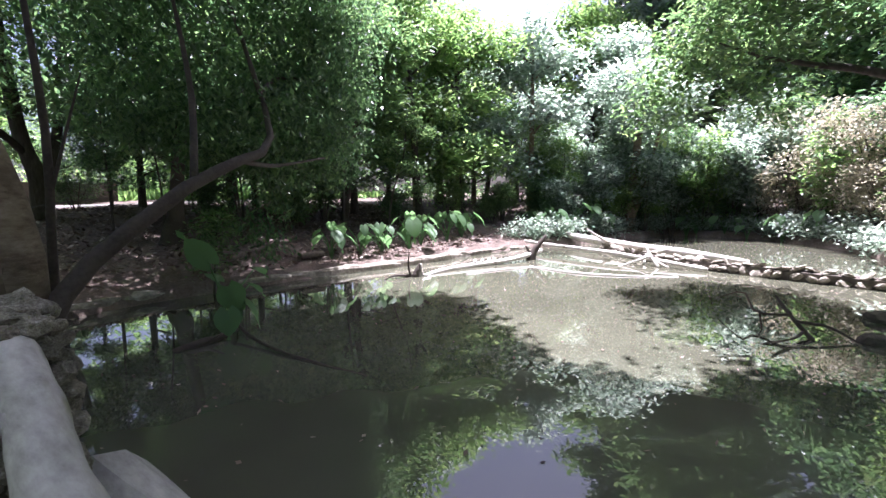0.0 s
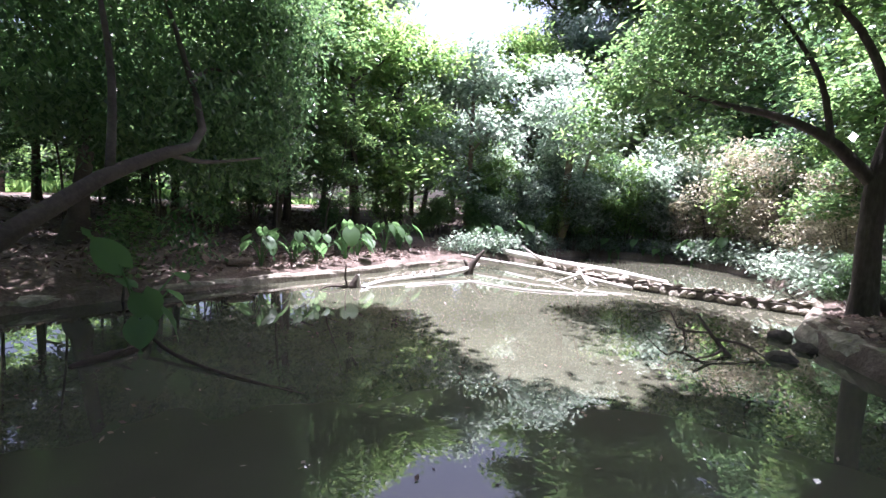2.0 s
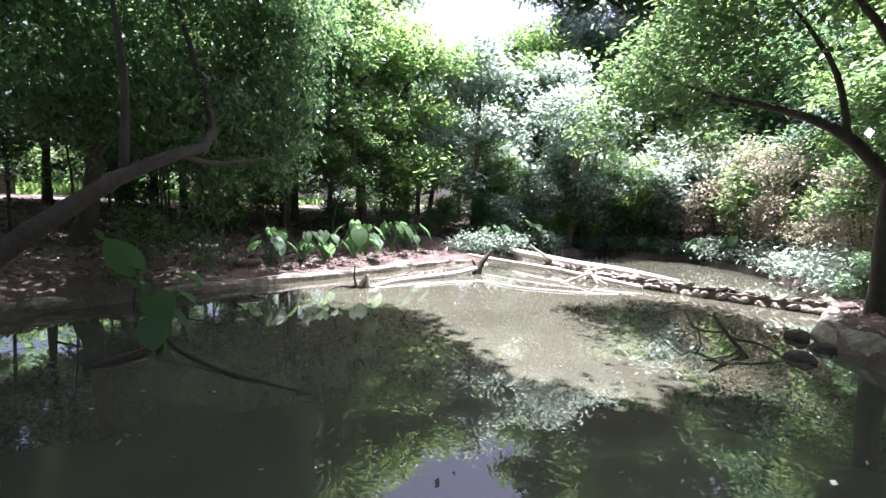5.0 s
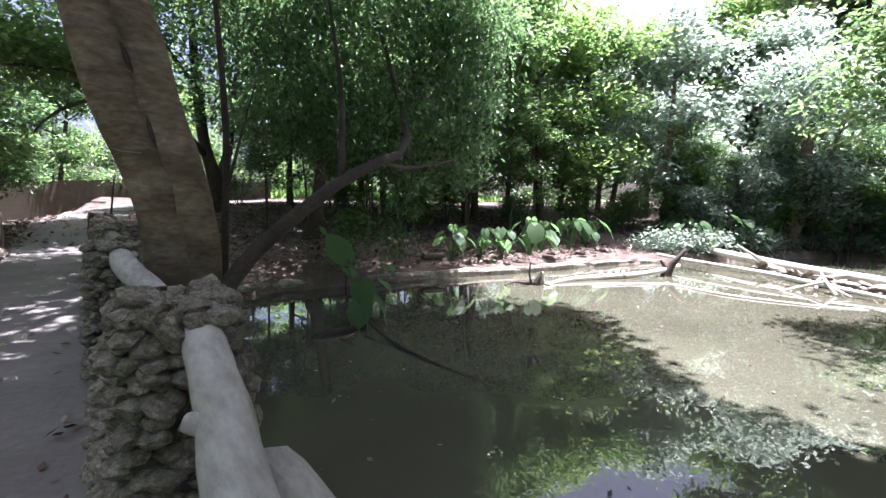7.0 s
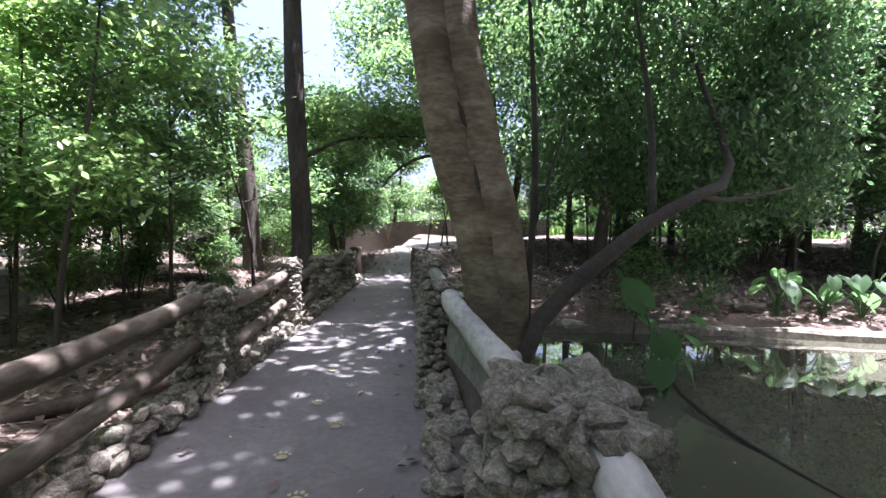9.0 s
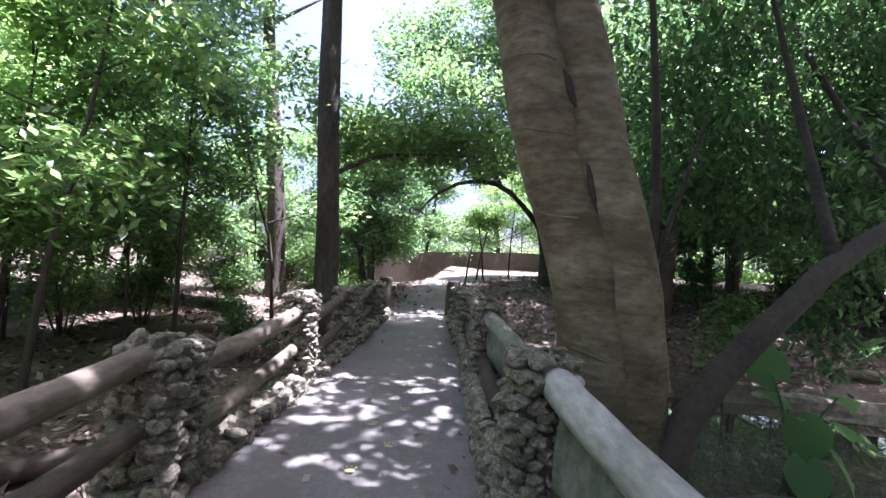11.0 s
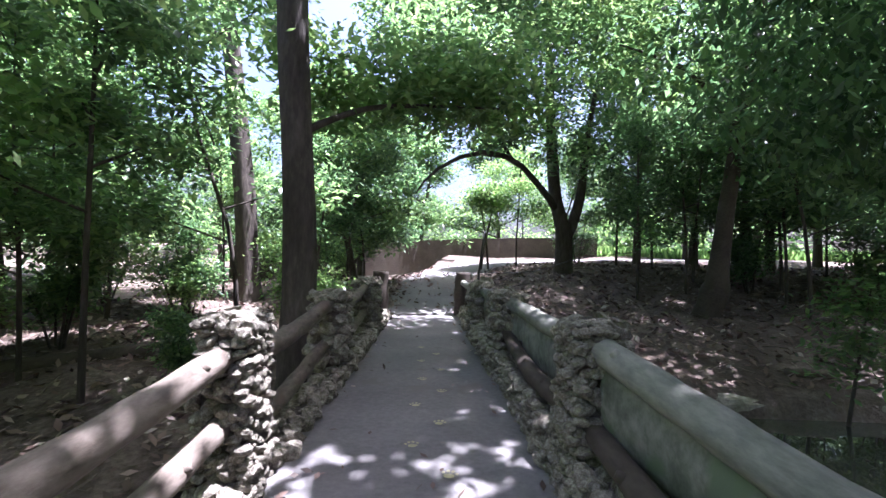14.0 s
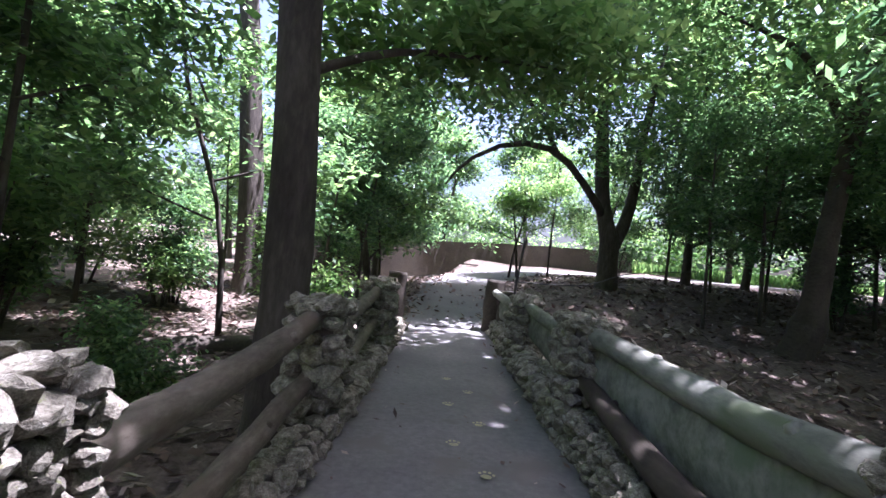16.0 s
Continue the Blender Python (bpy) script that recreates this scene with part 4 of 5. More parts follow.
SHRUBS = [("c", 22.5, -2.6, 1.0), ("c", 24, -2.2, 1.1), ("c", 25.8, -1.2, 1.0), ("c", 20.5, -3.0, 0.9), ("c", 18.4, -3.3, 0.8), ("c", 27.2, 0.4, 1.0), ("b", 23.2, -3.4, 1.1), ("a", 28.5, 2.4, 1.1), ("d", 28.6, 4.4, 1.2), ("a", 27, 7.0, 1.0), ("b", 24.6, 8.2, 0.9), ("a", 22.2, 10.4, 0.9), ("d", 20, 12.4, 0.8), ("a", 29.5, 9, 1.3), ("d", 29.5, 0, 1.2), ("c", 16.2, -3.2, 0.7), ("a", 13.0, -3.4, 0.6), ("a", 12.3, -2.35, 0.45),
          ("d", 9.6, 15.0, 0.9), ("a", 8.0, 17.0, 0.9), ("d", 12.0, 16.0, 1.0), ("a", 15.0, 14.6, 0.9), ("b", -3.0, 13.4, 0.7), ("a", -6.4, 15.8, 0.8), ("d", -3.9, 11.2, 0.5), ("d", -6.8, 12.6, 0.8), ("a", -8.8, 9.0, 1.0), ("b", -4.4, 23.5, 0.8), ("a", 5.4, 23.6, 0.8)]
BANK_BUSHES = [("e", 24.4, 8.6, 1.35), ("b", 25.6, 7.8, 1.35), ("e", 26.6, 6.6, 1.62), ("e", 27.6, 5.4, 1.76), ("b", 28.2, 4.0, 1.62), ("e", 28.6, 2.6, 1.76), ("e", 28.3, 1.2, 1.76), ("c", 27.6, -0.4, 1.76), ("c", 26.4, -1.4, 1.76), ("b", 25.2, -2.2, 1.76), ("c", 23.6, -2.6, 1.43), ("c", 22.0, -2.9, 1.32), ("b", 20.8, -3.4, 1.32), ("c", 19.4, -3.4, 1.21), ("e", 29.8, 6.6, 2.03), ("e", 30.4, 3.2, 2.16), ("b", 29.6, -1.2, 2.16), ("e", 27.4, -3.0, 2.16), ("b", 24.2, -4.4, 2.03), ("d", 21.6, -5.0, 1.54), ("e", 22.6, 9.6, 0.99), ("d", 23.6, 11.2, 1.21), ("b", 21.4, 12.8, 1.1), ("e", 26.8, 9.0, 1.76), ("b", 18.2, 13.8, 1.1), ("c", 17.6, -3.6, 1.1), ("e", 31.5, 8.4, 2.1), ("b", 32.2, 5.2, 2.2), ("e", 32.4, 1.6, 2.2), ("e", 31.4, -1.6, 2.0), ("b", 28.6, 10.8, 1.8), ("e", 30.2, 12.4, 2.0), ("d", 26.2, 12.6, 1.6)]
LEFT_BUSHES = [("b", -7.8, 11.8, 0.8), ("b", -6.4, 15.4, 0.8), ("b", -8.8, 16.4, 0.9), ("b", -10.2, 7.4, 1.0)]
plant(shrub, {"a": 1, "b": 1, "c": 2, "d": 1, "e": 2}, SHRUBS + BANK_BUSHES + LEFT_BUSHES)


def bank_undergrowth():
    """Low sunlit leaves crowding the far shore and hanging over the water."""
    r = np.random.default_rng(33)
    blobs = []
    for x, y, z, q in curve_points([(18.6, 10.3, 0, 0), (21.2, 8.7, 0, 0), (24.2, 7.8, 0, 0), (27.8, 6.0, 0, 0), (28.4, 3.6, 0, 0), (27.6, 1.0, 0, 0), (25.0, -0.6, 0, 0), (22.0, -2.2, 0, 0), (17.4, -2.9, 0, 0), (14.2, -2.9, 0, 0)], 70):
        for k in range(2):
            size = 0.35 + 0.5 * r.random()
            blobs.append((x + r.normal() * 0.5, y + r.normal() * 0.4, -0.55 + size * 0.55 + 0.5 * r.random(), size * 1.2, size * 1.2, size * 0.7))
    solid("bank_undergrowth", quads_mesh("bank_undergrowth", leaves(r, blobs, 22000, 0.17, 0.35, spread=0.16, shell=0.3)), LEAFG, "low pale sunlit undergrowth along the far shore", "undergrowth", kind="stuff")


bank_undergrowth()


def far_woods():
    """The woods beyond, a thick uneven belt of leaf sprays all round."""
    r = np.random.default_rng(3)
    blobs = []
    for i in range(190):
        a = i / 190 * 2 * math.pi + r.normal() * 0.02
        d = 40 + r.random() * 14
        gap = -6 < math.degrees(math.atan2(math.sin(a), math.cos(a))) < 16
        x, y = math.sin(a) * d, math.cos(a) * d
        if gap:
            continue
        for z in (0.5, 2.5, 5.0, 8.5):
            blobs.append((x + r.normal() * 2, y + r.normal() * 2, z + r.normal() + 1.5, 2.6, 2.6, 2.2))
    me = quads_mesh("far_woods", leaves(r, blobs, 60000, 0.75, 0.3, spread=0.6, shell=0.2))
    solid("far_woods", me, LEAF, "distant green woodland foliage all round", "woods", kind="stuff")


far_woods()


def clearing_foliage():
    """Sunlit bushes that close the clearing behind the wall."""
    r = np.random.default_rng(44)
    blobs = [(-14 + 40 * r.random(), 44 + 8 * r.random(), 2.2 + 4.2 * r.random() ** 1.3, 1.8, 1.5, 1.3) for i in range(110)]
    solid("clearing_foliage", quads_mesh("clearing_foliage", leaves(r, blobs, 16000, 0.45, 0.3, spread=0.4, shell=0.3)), LEAFY, "sunlit yellow-green bushes beyond the clearing", "bushes", kind="stuff")


clearing_foliage()


# ---- concrete ledges and panels on the pond side of the bridge ----
def strip(name, line, section, rough=0.01):
    """A bar of the given cross-section (across, up) swept along rows (x, y, z)."""
    c = curve_points([(*p, 0) for p in line], 10 * (len(line) - 1) + 1)
    n, k = len(c), len(section)
    v, f = [], []
    for i, p in enumerate(c):
        d = c[min(i + 1, n - 1)][:2] - c[max(i - 1, 0)][:2]
        d /= np.linalg.norm(d)
        for a, u in section:
            j = noise.noise(Vector((p[0] * 1.7 + a * 5, p[1] * 1.7, u * 5))) * rough
            v.append((p[0] + d[1] * (a + j), p[1] - d[0] * (a + j), p[2] + u + j))
    for i in range(n - 1):
        for q in range(k):
            r = (q + 1) % k
            f.append((i * k + q, i * k + r, (i + 1) * k + r, (i + 1) * k + q))
    f += [tuple(range(k)), tuple(range((n - 1) * k + k - 1, (n - 1) * k - 1, -1))]
    return mesh_from(name, v, f, False)


LEDGE = [(-0.13, -0.05), (-0.12, 0.04), (-0.05, 0.075), (0.06, 0.05), (0.13, -0.03), (0.10, -0.09), (-0.08, -0.10)]
solid("concrete_ledge", strip("concrete_ledge", [(0.60, -1.6, 0.10), (0.66, 0.4, 0.10), (0.68, 1.4, 0.16), (0.64, 2.0, 0.26), (0.58, 2.5, 0.34)], LEDGE, 0.03), LOGC, "pale concrete ledge below the log rail over the pond", "ledge")
# big trunk details
big = next(o for o in scene.objects if o.name == "big_tree")
part("second_stem", tube_mesh("second_stem", [(0.82, 5.58, -1.0, 0.30), (0.81, 5.56, 0.3, 0.235), (0.80, 5.53, 1.0, 0.205), (0.72, 5.52, 1.5, 0.195), (0.585, 5.52, 2.0, 0.18), (0.49, 5.54, 2.5, 0.165), (0.30, 5.6, 3.5, 0.155), (0.28, 5.8, 5.4, 0.12), (0.8, 5.9, 7.4, 0.05)], n=40, sides=22, rough=0.05, seed=4, flute=0.02), BARK, big, "darker right-hand stem")
for kx, ky, kz, h in ((0.475, 5.395, 1.88, 0.18), (0.33, 5.43, 2.45, 0.12)):
    part("bark_cleft", tube_mesh("bark_cleft", [(kx + 0.06, ky - 0.002, kz - h, 0.004), (kx + 0.02, ky, kz - h * 0.3, 0.022), (kx, ky + 0.003, kz + h * 0.4, 0.019), (kx - 0.03, ky + 0.012, kz + h, 0.003)], n=12, sides=8, seed=kz), LOGD, big, "dark cleft in the bark")
for i in range(6):
    z = 0.95 + 0.41 * i + 0.05 * math.sin(i * 5.1)
    cx = float(np.interp(z, [1.0, 1.5, 2.0, 2.5, 3.5], [0.62, 0.50, 0.32, 0.19, 0.0]))
    rr = float(np.interp(z, [1.0, 1.5, 2.0, 2.5, 3.5], [0.23, 0.215, 0.21, 0.205, 0.19]))
    a0 = -2.75 + 0.35 * math.sin(i * 2.3)
    wrinkle = [(cx + (rr + 0.002) * math.cos(a0 + 0.3 * k), 5.57 + (rr + 0.002) * math.sin(a0 + 0.3 * k), z - 0.012 * k + 0.01 * math.sin(k + i), 0.002 + 0.003 * math.sin(0.5 * k)) for k in range(6)]
    part("bark_wrinkle", tube_mesh("bark_wrinkle", wrinkle, n=14, sides=6, rough=0.15, seed=i), BARK, big)


def rail_panel(y0, y1, x0, xm, x1, top0, topm, top1, low):
    """A thin sagging web of weathered concrete hanging under an upper rail."""
    rows, cols = 9, 28
    v, f = [], []
    for side in (-0.018, 0.018):
        for i in range(rows):
            for k in range(cols):
                t = k / (cols - 1)
                y = y0 + (y1 - y0) * t
                x = x0 * (1 - t) ** 2 + 2 * xm * t * (1 - t) + x1 * t * t
                hi = top0 * (1 - t) ** 2 + 2 * topm * t * (1 - t) + top1 * t * t
                lo = low + 0.05 * math.sin(3.1 * t + y0) - 0.05 * math.sin(math.pi * t)
                u = i / (rows - 1)
                w = 0.012 * noise.noise(Vector((y * 2.3, u * 3, y0)))
                v.append((x + side - 0.025 * math.sin(math.pi * u) + w, y, hi + (lo - hi) * u))
    n = rows * cols
    for i in range(rows - 1):
        for k in range(cols - 1):
            a = i * cols + k
            f += [(a, a + 1, a + cols + 1, a + cols), (n + a + cols, n + a + cols + 1, n + a + 1, n + a)]
    for k in range(cols - 1):
        b = (rows - 1) * cols + k
        f += [(b, b + 1, n + b + 1, n + b), (k + 1, k, n + k, n + k + 1)]
    solid("rail_panel", mesh_from("rail_panel", v, f, True), WEB, "thin grey-green weathered concrete web under the upper rail", "panel", "webs under the upper rails")


rail_panel(2.72, 4.86, 0.40, 0.46, 0.25, 0.78, 0.56, 0.80, 0.33)
rail_panel(5.30, 7.58, 0.27, 0.40, 0.24, 0.74, 0.62, 0.80, 0.36)
rail_panel(8.00, 10.22, 0.27, 0.42, 0.24, 0.78, 0.64, 0.78, 0.38)
rail_panel(10.70, 12.78, 0.24, 0.30, 0.22, 0.74, 0.66, 0.74, 0.38)
rail_panel(13.22, 15.10, 0.20, 0.16, 0.12, 0.72, 0.66, 0.70, 0.38)

# ---- pond edge ----
KERB = [(-0.14, -0.5), (-0.15, -0.03), (-0.10, 0.02), (0.10, 0.0), (0.15, -0.06), (0.17, -0.5)]
solid("stone_kerb_pond", strip("stone_kerb_pond", [(1.0, 10.4, -0.52), (1.9, 11.1, -0.52), (3.5, 11.42, -0.53), (5.5, 11.35, -0.54), (7.5, 11.08, -0.55), (10.6, 10.4, -0.56), (13.5, 10.15, -0.57), (16.5, 9.9, -0.6), (18, 9.4, -0.66)], KERB, 0.07), STONE, "pale stone kerb along the pond edge", "kerb", kind="structure")
WIDE = [(-0.18, -0.7), (-0.17, -0.06), (-0.05, 0.0), (0.12, -0.08), (0.22, -0.26), (0.26, -0.7)]
solid("bank_edging", strip("bank_edging", [(13.6, -2.1, -0.46), (12.0, -1.75, -0.44), (10.3, -1.35, -0.42), (8.6, -1.75, -0.4), (7.2, -2.2, -0.38), (4.5, -3.05, -0.36), (1.0, -3.3, -0.36)][::-1], [(-a, u) for a, u in WIDE][::-1], 0.09), STONE, "worn concrete edging of the pond bank", "edging", kind="structure")


def build_dam():
    d = thing("stone_dam", "low stone dam with rough blocks across the pond", "dam", kind="structure")
    line = curve_points([(13.3, -2.0, 0, 0), (14.0, 0.2, 0, 0), (15.0, 2.3, 0, 0), (16.6, 4.6, 0, 0), (18.4, 6.2, 0, 0)], 34)
    part("core", strip("core", [tuple(p[:2]) + (-0.58,) for p in line[::8]], [(-0.16, -0.6), (-0.16, 0.05), (0.16, 0.06), (0.16, -0.6)], 0.04), MORTAR, d)
    for p in line:
        for side in (-1, 1):
            stone(d, p[0] + side * 0.13, p[1] - side * 0.06 + rng.normal() * 0.04, -0.66 + rng.normal() * 0.02, 0.27, 0.27, 0.18)
        stone(d, p[0] + rng.normal() * 0.04, p[1], -0.50 + rng.normal() * 0.02, 0.34, 0.30, 0.13)


build_dam()


def bank_stone(x, y, z, sx, sy, sz, turn):
    me = STONES[2].copy()
    me.materials.clear()
    solid("dark_stone", me, MORTAR, "dark wet stone standing in the pond shallows", "stone", "dark stones by the bank", m=Matrix.LocRotScale((x, y, z), Euler((0.1, 0.05, turn)), (sx, sy, sz)))


bank_stone(10.1, -0.85, WATER_Z + 0.03, 0.5, 0.3, 0.3, 0.4)
bank_stone(8.5, -0.6, WATER_Z + 0.02, 0.42, 0.26, 0.26, 1.3)
bank_stone(9.4, -1.05, WATER_Z + 0.02, 0.34, 0.3, 0.24, 2.2)


# ---- driftwood ----
def wood(name, runs, mat, label, category="driftwood", group="driftwood in the pond"):
    """One piece: its stem, then its side branches as parts."""
    stem = solid(name, tube_mesh(name, runs[0], n=18, sides=9, rough=0.12, seed=len(label)), mat, label, category, group)
    for i, r in enumerate(runs[1:]):
        part("branch", tube_mesh("branch", r, n=9, sides=6, rough=0.12, seed=i), mat, stem)


W = WATER_Z
wood("floating_log", [[(9.6, 8.5, W, 0.05), (10.6, 8.5, W + 0.05, 0.07), (11.8, 8.2, W + 0.07, 0.075), (13.0, 7.75, W + 0.1, 0.08), (14.2, 7.5, W + 0.2, 0.09), (14.9, 7.4, W + 0.28, 0.07)], [(9.6, 8.5, W + 0.02, 0.045), (9.5, 8.2, W + 0.02, 0.03), (9.0, 8.1, W - 0.02, 0.02)], [(9.55, 8.55, W, 0.06), (9.5, 8.55, W + 0.35, 0.03)]], BLEACHED, "long bleached white log lying in the pond")
log = next(o for o in scene.objects if o.name == "floating_log")
for i, (x, y) in enumerate(((11.75, 8.22), (12.05, 8.12), (12.3, 8.02), (12.5, 7.95))):
    part("knob", tube_mesh("knob", [(x, y, W + 0.10, 0.05), (x + 0.02, y, W + 0.17, 0.065), (x + 0.05, y - 0.01, W + 0.24, 0.03)], n=6, sides=8, rough=0.15, seed=i), BLEACHED, log, "pale rounded knob")
wood("dead_stump", [[(9.3, 8.65, W - 0.1, 0.12), (9.35, 8.6, W + 0.08, 0.1), (9.45, 8.55, W + 0.36, 0.025)], [(9.25, 8.7, W, 0.04), (9.2, 8.75, W + 0.3, 0.03), (9.22, 8.74, W + 0.62, 0.02)], [(9.3, 8.7, W + 0.02, 0.05), (8.8, 8.9, W + 0.08, 0.03), (8.5, 9.0, W, 0.015)]], LOGD, "dark dead stump with broken twigs in the water")
wood("upright_stump", [[(14.2, 7.5, W - 0.1, 0.18), (14.35, 7.4, W + 0.3, 0.12), (14.7, 7.1, W + 0.85, 0.05)], [(14.3, 7.45, W + 0.1, 0.08), (14.1, 7.6, W + 0.5, 0.03)]], LOGD, "leaning grey-brown stump among the logs")
wood("driftwood_pole", [[(17.6, 9.4, -0.42, 0.06), (16.6, 7.6, -0.45, 0.07), (15.4, 4.8, -0.5, 0.07), (14.3, 2.1, -0.68, 0.05)]], BLEACHED, "long pale pole lying across the logs")
wood("bleached_log", [[(20.5, 8.6, -0.3, 0.14), (19.0, 7.0, -0.36, 0.16), (17.6, 5.0, -0.42, 0.15), (16.0, 2.6, -0.45, 0.12), (15.0, 1.2, -0.5, 0.08)], [(18.2, 6.0, -0.4, 0.07), (17.6, 6.4, 0.0, 0.04), (17.4, 6.6, 0.2, 0.02)], [(16.6, 3.6, -0.42, 0.06), (15.8, 4.0, -0.5, 0.05), (15.0, 3.9, -0.72, 0.03)]], BLEACHED, "thick bleached trunk lying over the dam")
wood("forked_branch", [[(14.6, 3.4, W, 0.05), (14.9, 3.7, W + 0.3, 0.04), (15.3, 3.9, W + 0.5, 0.02)], [(14.9, 3.7, W + 0.3, 0.035), (14.6, 4.2, W + 0.1, 0.03), (14.2, 4.5, W - 0.02, 0.02)], [(14.8, 3.6, W + 0.2, 0.03), (14.4, 3.1, W + 0.04, 0.02)]], BLEACHED, "pale forked branch sticking out of the water")
wood("submerged_stick", [[(12.8, 6.8, W, 0.03), (12.2, 5.2, W + 0.015, 0.035), (12.4, 3.8, W + 0.01, 0.03), (13.0, 2.6, W, 0.02)]], BLEACHED, "thin pale stick floating at the water surface")
wood("submerged_stick", [[(10.4, 7.6, W, 0.025), (11.6, 7.2, W + 0.012, 0.03), (12.8, 6.6, W, 0.02)]], BLEACHED, "thin pale stick floating at the water surface")
wood("dead_branch", [[(8.2, 0.1, W, 0.035), (8.5, 0.35, W + 0.25, 0.03), (8.75, 0.55, W + 0.5, 0.02)], [(8.4, 0.3, W + 0.2, 0.025), (8.5, -0.1, W + 0.15, 0.02), (8.3, -0.45, W - 0.02, 0.012)], [(8.5, 0.35, W + 0.28, 0.022), (8.8, 0.8, W + 0.2, 0.02), (9.3, 1.0, W + 0.42, 0.015), (9.7, 1.4, W + 0.2, 0.008)], [(8.8, 0.75, W + 0.22, 0.015), (8.5, 0.7, W, 0.01)], [(8.3, 0.2, W + 0.08, 0.022), (7.9, 0.35, W + 0.05, 0.016), (7.6, 0.7, W, 0.01)]], LOGD, "dark twisted dead branch standing in the pond")
wood("long_twig", [[(3.7, 7.7, W + 0.25, 0.022), (3.5, 7.0, W + 0.1, 0.024), (3.45, 5.8, W + 0.02, 0.022), (3.6, 4.4, W - 0.01, 0.012)]], LOGD, "long thin dark twig trailing in the pond")
wood("floating_board", [[(2.6, 7.35, W - 0.02, 0.05), (2.95, 7.3, W + 0.03, 0.07), (3.45, 7.4, W + 0.01, 0.045)], [(2.95, 7.3, W + 0.02, 0.03), (3.1, 7.2, W + 0.10, 0.02), (3.2, 7.1, W + 0.16, 0.01)]], LOGD, "dark piece of broken wood floating in the pond")
wood("fallen_log", [[(-7.0, 11.6, -0.5, 0.2), (-5.4, 12.6, -0.42, 0.22), (-3.7, 13.6, -0.3, 0.2), (-2.6, 14.2, -0.2, 0.16)]], LOGD, "dark rotting log fallen on the litter", "log", "fallen logs")
wood("fallen_log", [[(-4.6, 6.6, -0.80, 0.11), (-3.4, 8.0, -0.76, 0.12), (-2.6, 9.6, -0.62, 0.09)]], LOGD, "dark fallen log lying beside the bridge", "log", "fallen logs")
wood("fallen_log", [[(7.9, 11.9, -0.22, 0.09), (8.6, 11.75, -0.2, 0.1)]], LOGB, "short brown cut log lying behind the kerb", "log", "fallen logs")
wood("fallen_log", [[(4.9, 12.0, -0.30, 0.07), (5.6, 11.95, -0.28, 0.075)]], LOGB, "short brown cut log lying behind the kerb", "log", "fallen logs")


# ---- broad-leaved plants ----
def blade(L, wide, fold, curl):
    """A heart-shaped leaf from its stalk at the origin along +y, ribbed and drooping."""
    rows, cols = 9, 6
    v, f = [], []
    for i in range(rows + 1):
        s = i / rows
        y = -0.22 * L + 1.22 * L * s
        w = wide * L * (math.sin(math.pi * min(s * 1.15 + 0.10, 1)) ** 0.75 if s < 0.78 else (1 - s) / 0.22 * 0.62 * 0.75 + 0.005)
        for k in range(cols + 1):
            a = k / cols * 2 - 1
            x = a * w * 0.5
            lobe = 0.16 * L * (1 - abs(a)) if i == 0 else 0
            z = fold * abs(x) - curl * (max(y, 0) / L) ** 2 * L + 0.012 * L * math.sin(s * 26) * abs(a)
            v.append((x, y + lobe, z))
    for i in range(rows):
        for k in range(cols):
            a = i * (cols + 1) + k
            f.append((a, a + 1, a + cols + 2, a + cols + 1))
    return mesh_from("leaf", v, f, True)


def broad_plant(label, x, y, z, leafs, seed, thin=0.014):
    """leafs: rows of turn, reach, height, length, pitch."""
    p = thing("broad_leaved_plant", label, "plant", "broad-leaved plants by the pond", at=(x, y, z))
    for i, (turn, reach, high, L, pitch) in enumerate(leafs):
        ex, ey = math.sin(turn) * reach, math.cos(turn) * reach
        stalk = part("stalk", tube_mesh("stalk", [(0, 0, -0.1, thin * 1.5), (ex * 0.3, ey * 0.3, high * 0.55, thin * 1.2), (ex, ey, high, thin * 0.8)], n=9, sides=6, rough=0.03, seed=seed), TARO, p)
        me = blade(L, 0.72 + 0.1 * math.sin(i * 2 + seed), 0.18, 0.25)
        part("leaf", me, TARO, stalk, "", pose(ex, ey, high, pitch, 0, -math.degrees(turn)))
    return p


def random_plant(x, y, seed, s, label="large green heart-shaped leaves of a marsh plant"):
    r = np.random.default_rng(seed)
    rows = [(i * 2.4 + r.random(), (0.25 + 0.35 * r.random()) * s, (0.45 + 0.5 * r.random()) * s, (0.38 + 0.2 * r.random()) * s, -25 - 35 * r.random()) for i in range(7)]
    z = ground_z(x, y)
    broad_plant(label, x, y, max(z, W), rows, seed)


pond_plant = broad_plant("tall bright green heart-leaved plant rooted in the pond", 3.55, 7.65, W + 0.1, [(0.9, 0.25, 0.45, 0.55, -48), (2.2, 0.3, 0.35, 0.5, -55), (1.2, 0.7, 0.85, 0.42, -20), (-0.3, 0.15, 0.75, 0.4, 30), (1.5, 0.42, 0.62, 0.4, -30), (3.6, 0.35, 0.3, 0.5, -60)], 5, 0.013)
stalk = part("stalk", tube_mesh("stalk", [(0, 0, -0.1, 0.02), (-0.08, 0.05, 0.6, 0.016), (-0.2, 0.1, 1.08, 0.011)], n=9, sides=6, rough=0.03, seed=2), TARO, pond_plant)
up, face = Vector((-0.56, 0.27, 0.78)).normalized(), Vector((-0.44, -0.9, 0.12))
side = up.cross(face).normalized()
m = Matrix((side, up, side.cross(up))).transposed().to_4x4()
m.translation = (-0.2, 0.1, 1.08)
part("leaf", blade(0.66, 0.62, 0.15, -0.1), TARO, stalk, "tall bright upright leaf", m)
up = Vector((0.25, -0.2, -0.9)).normalized()
side = up.cross(face).normalized()
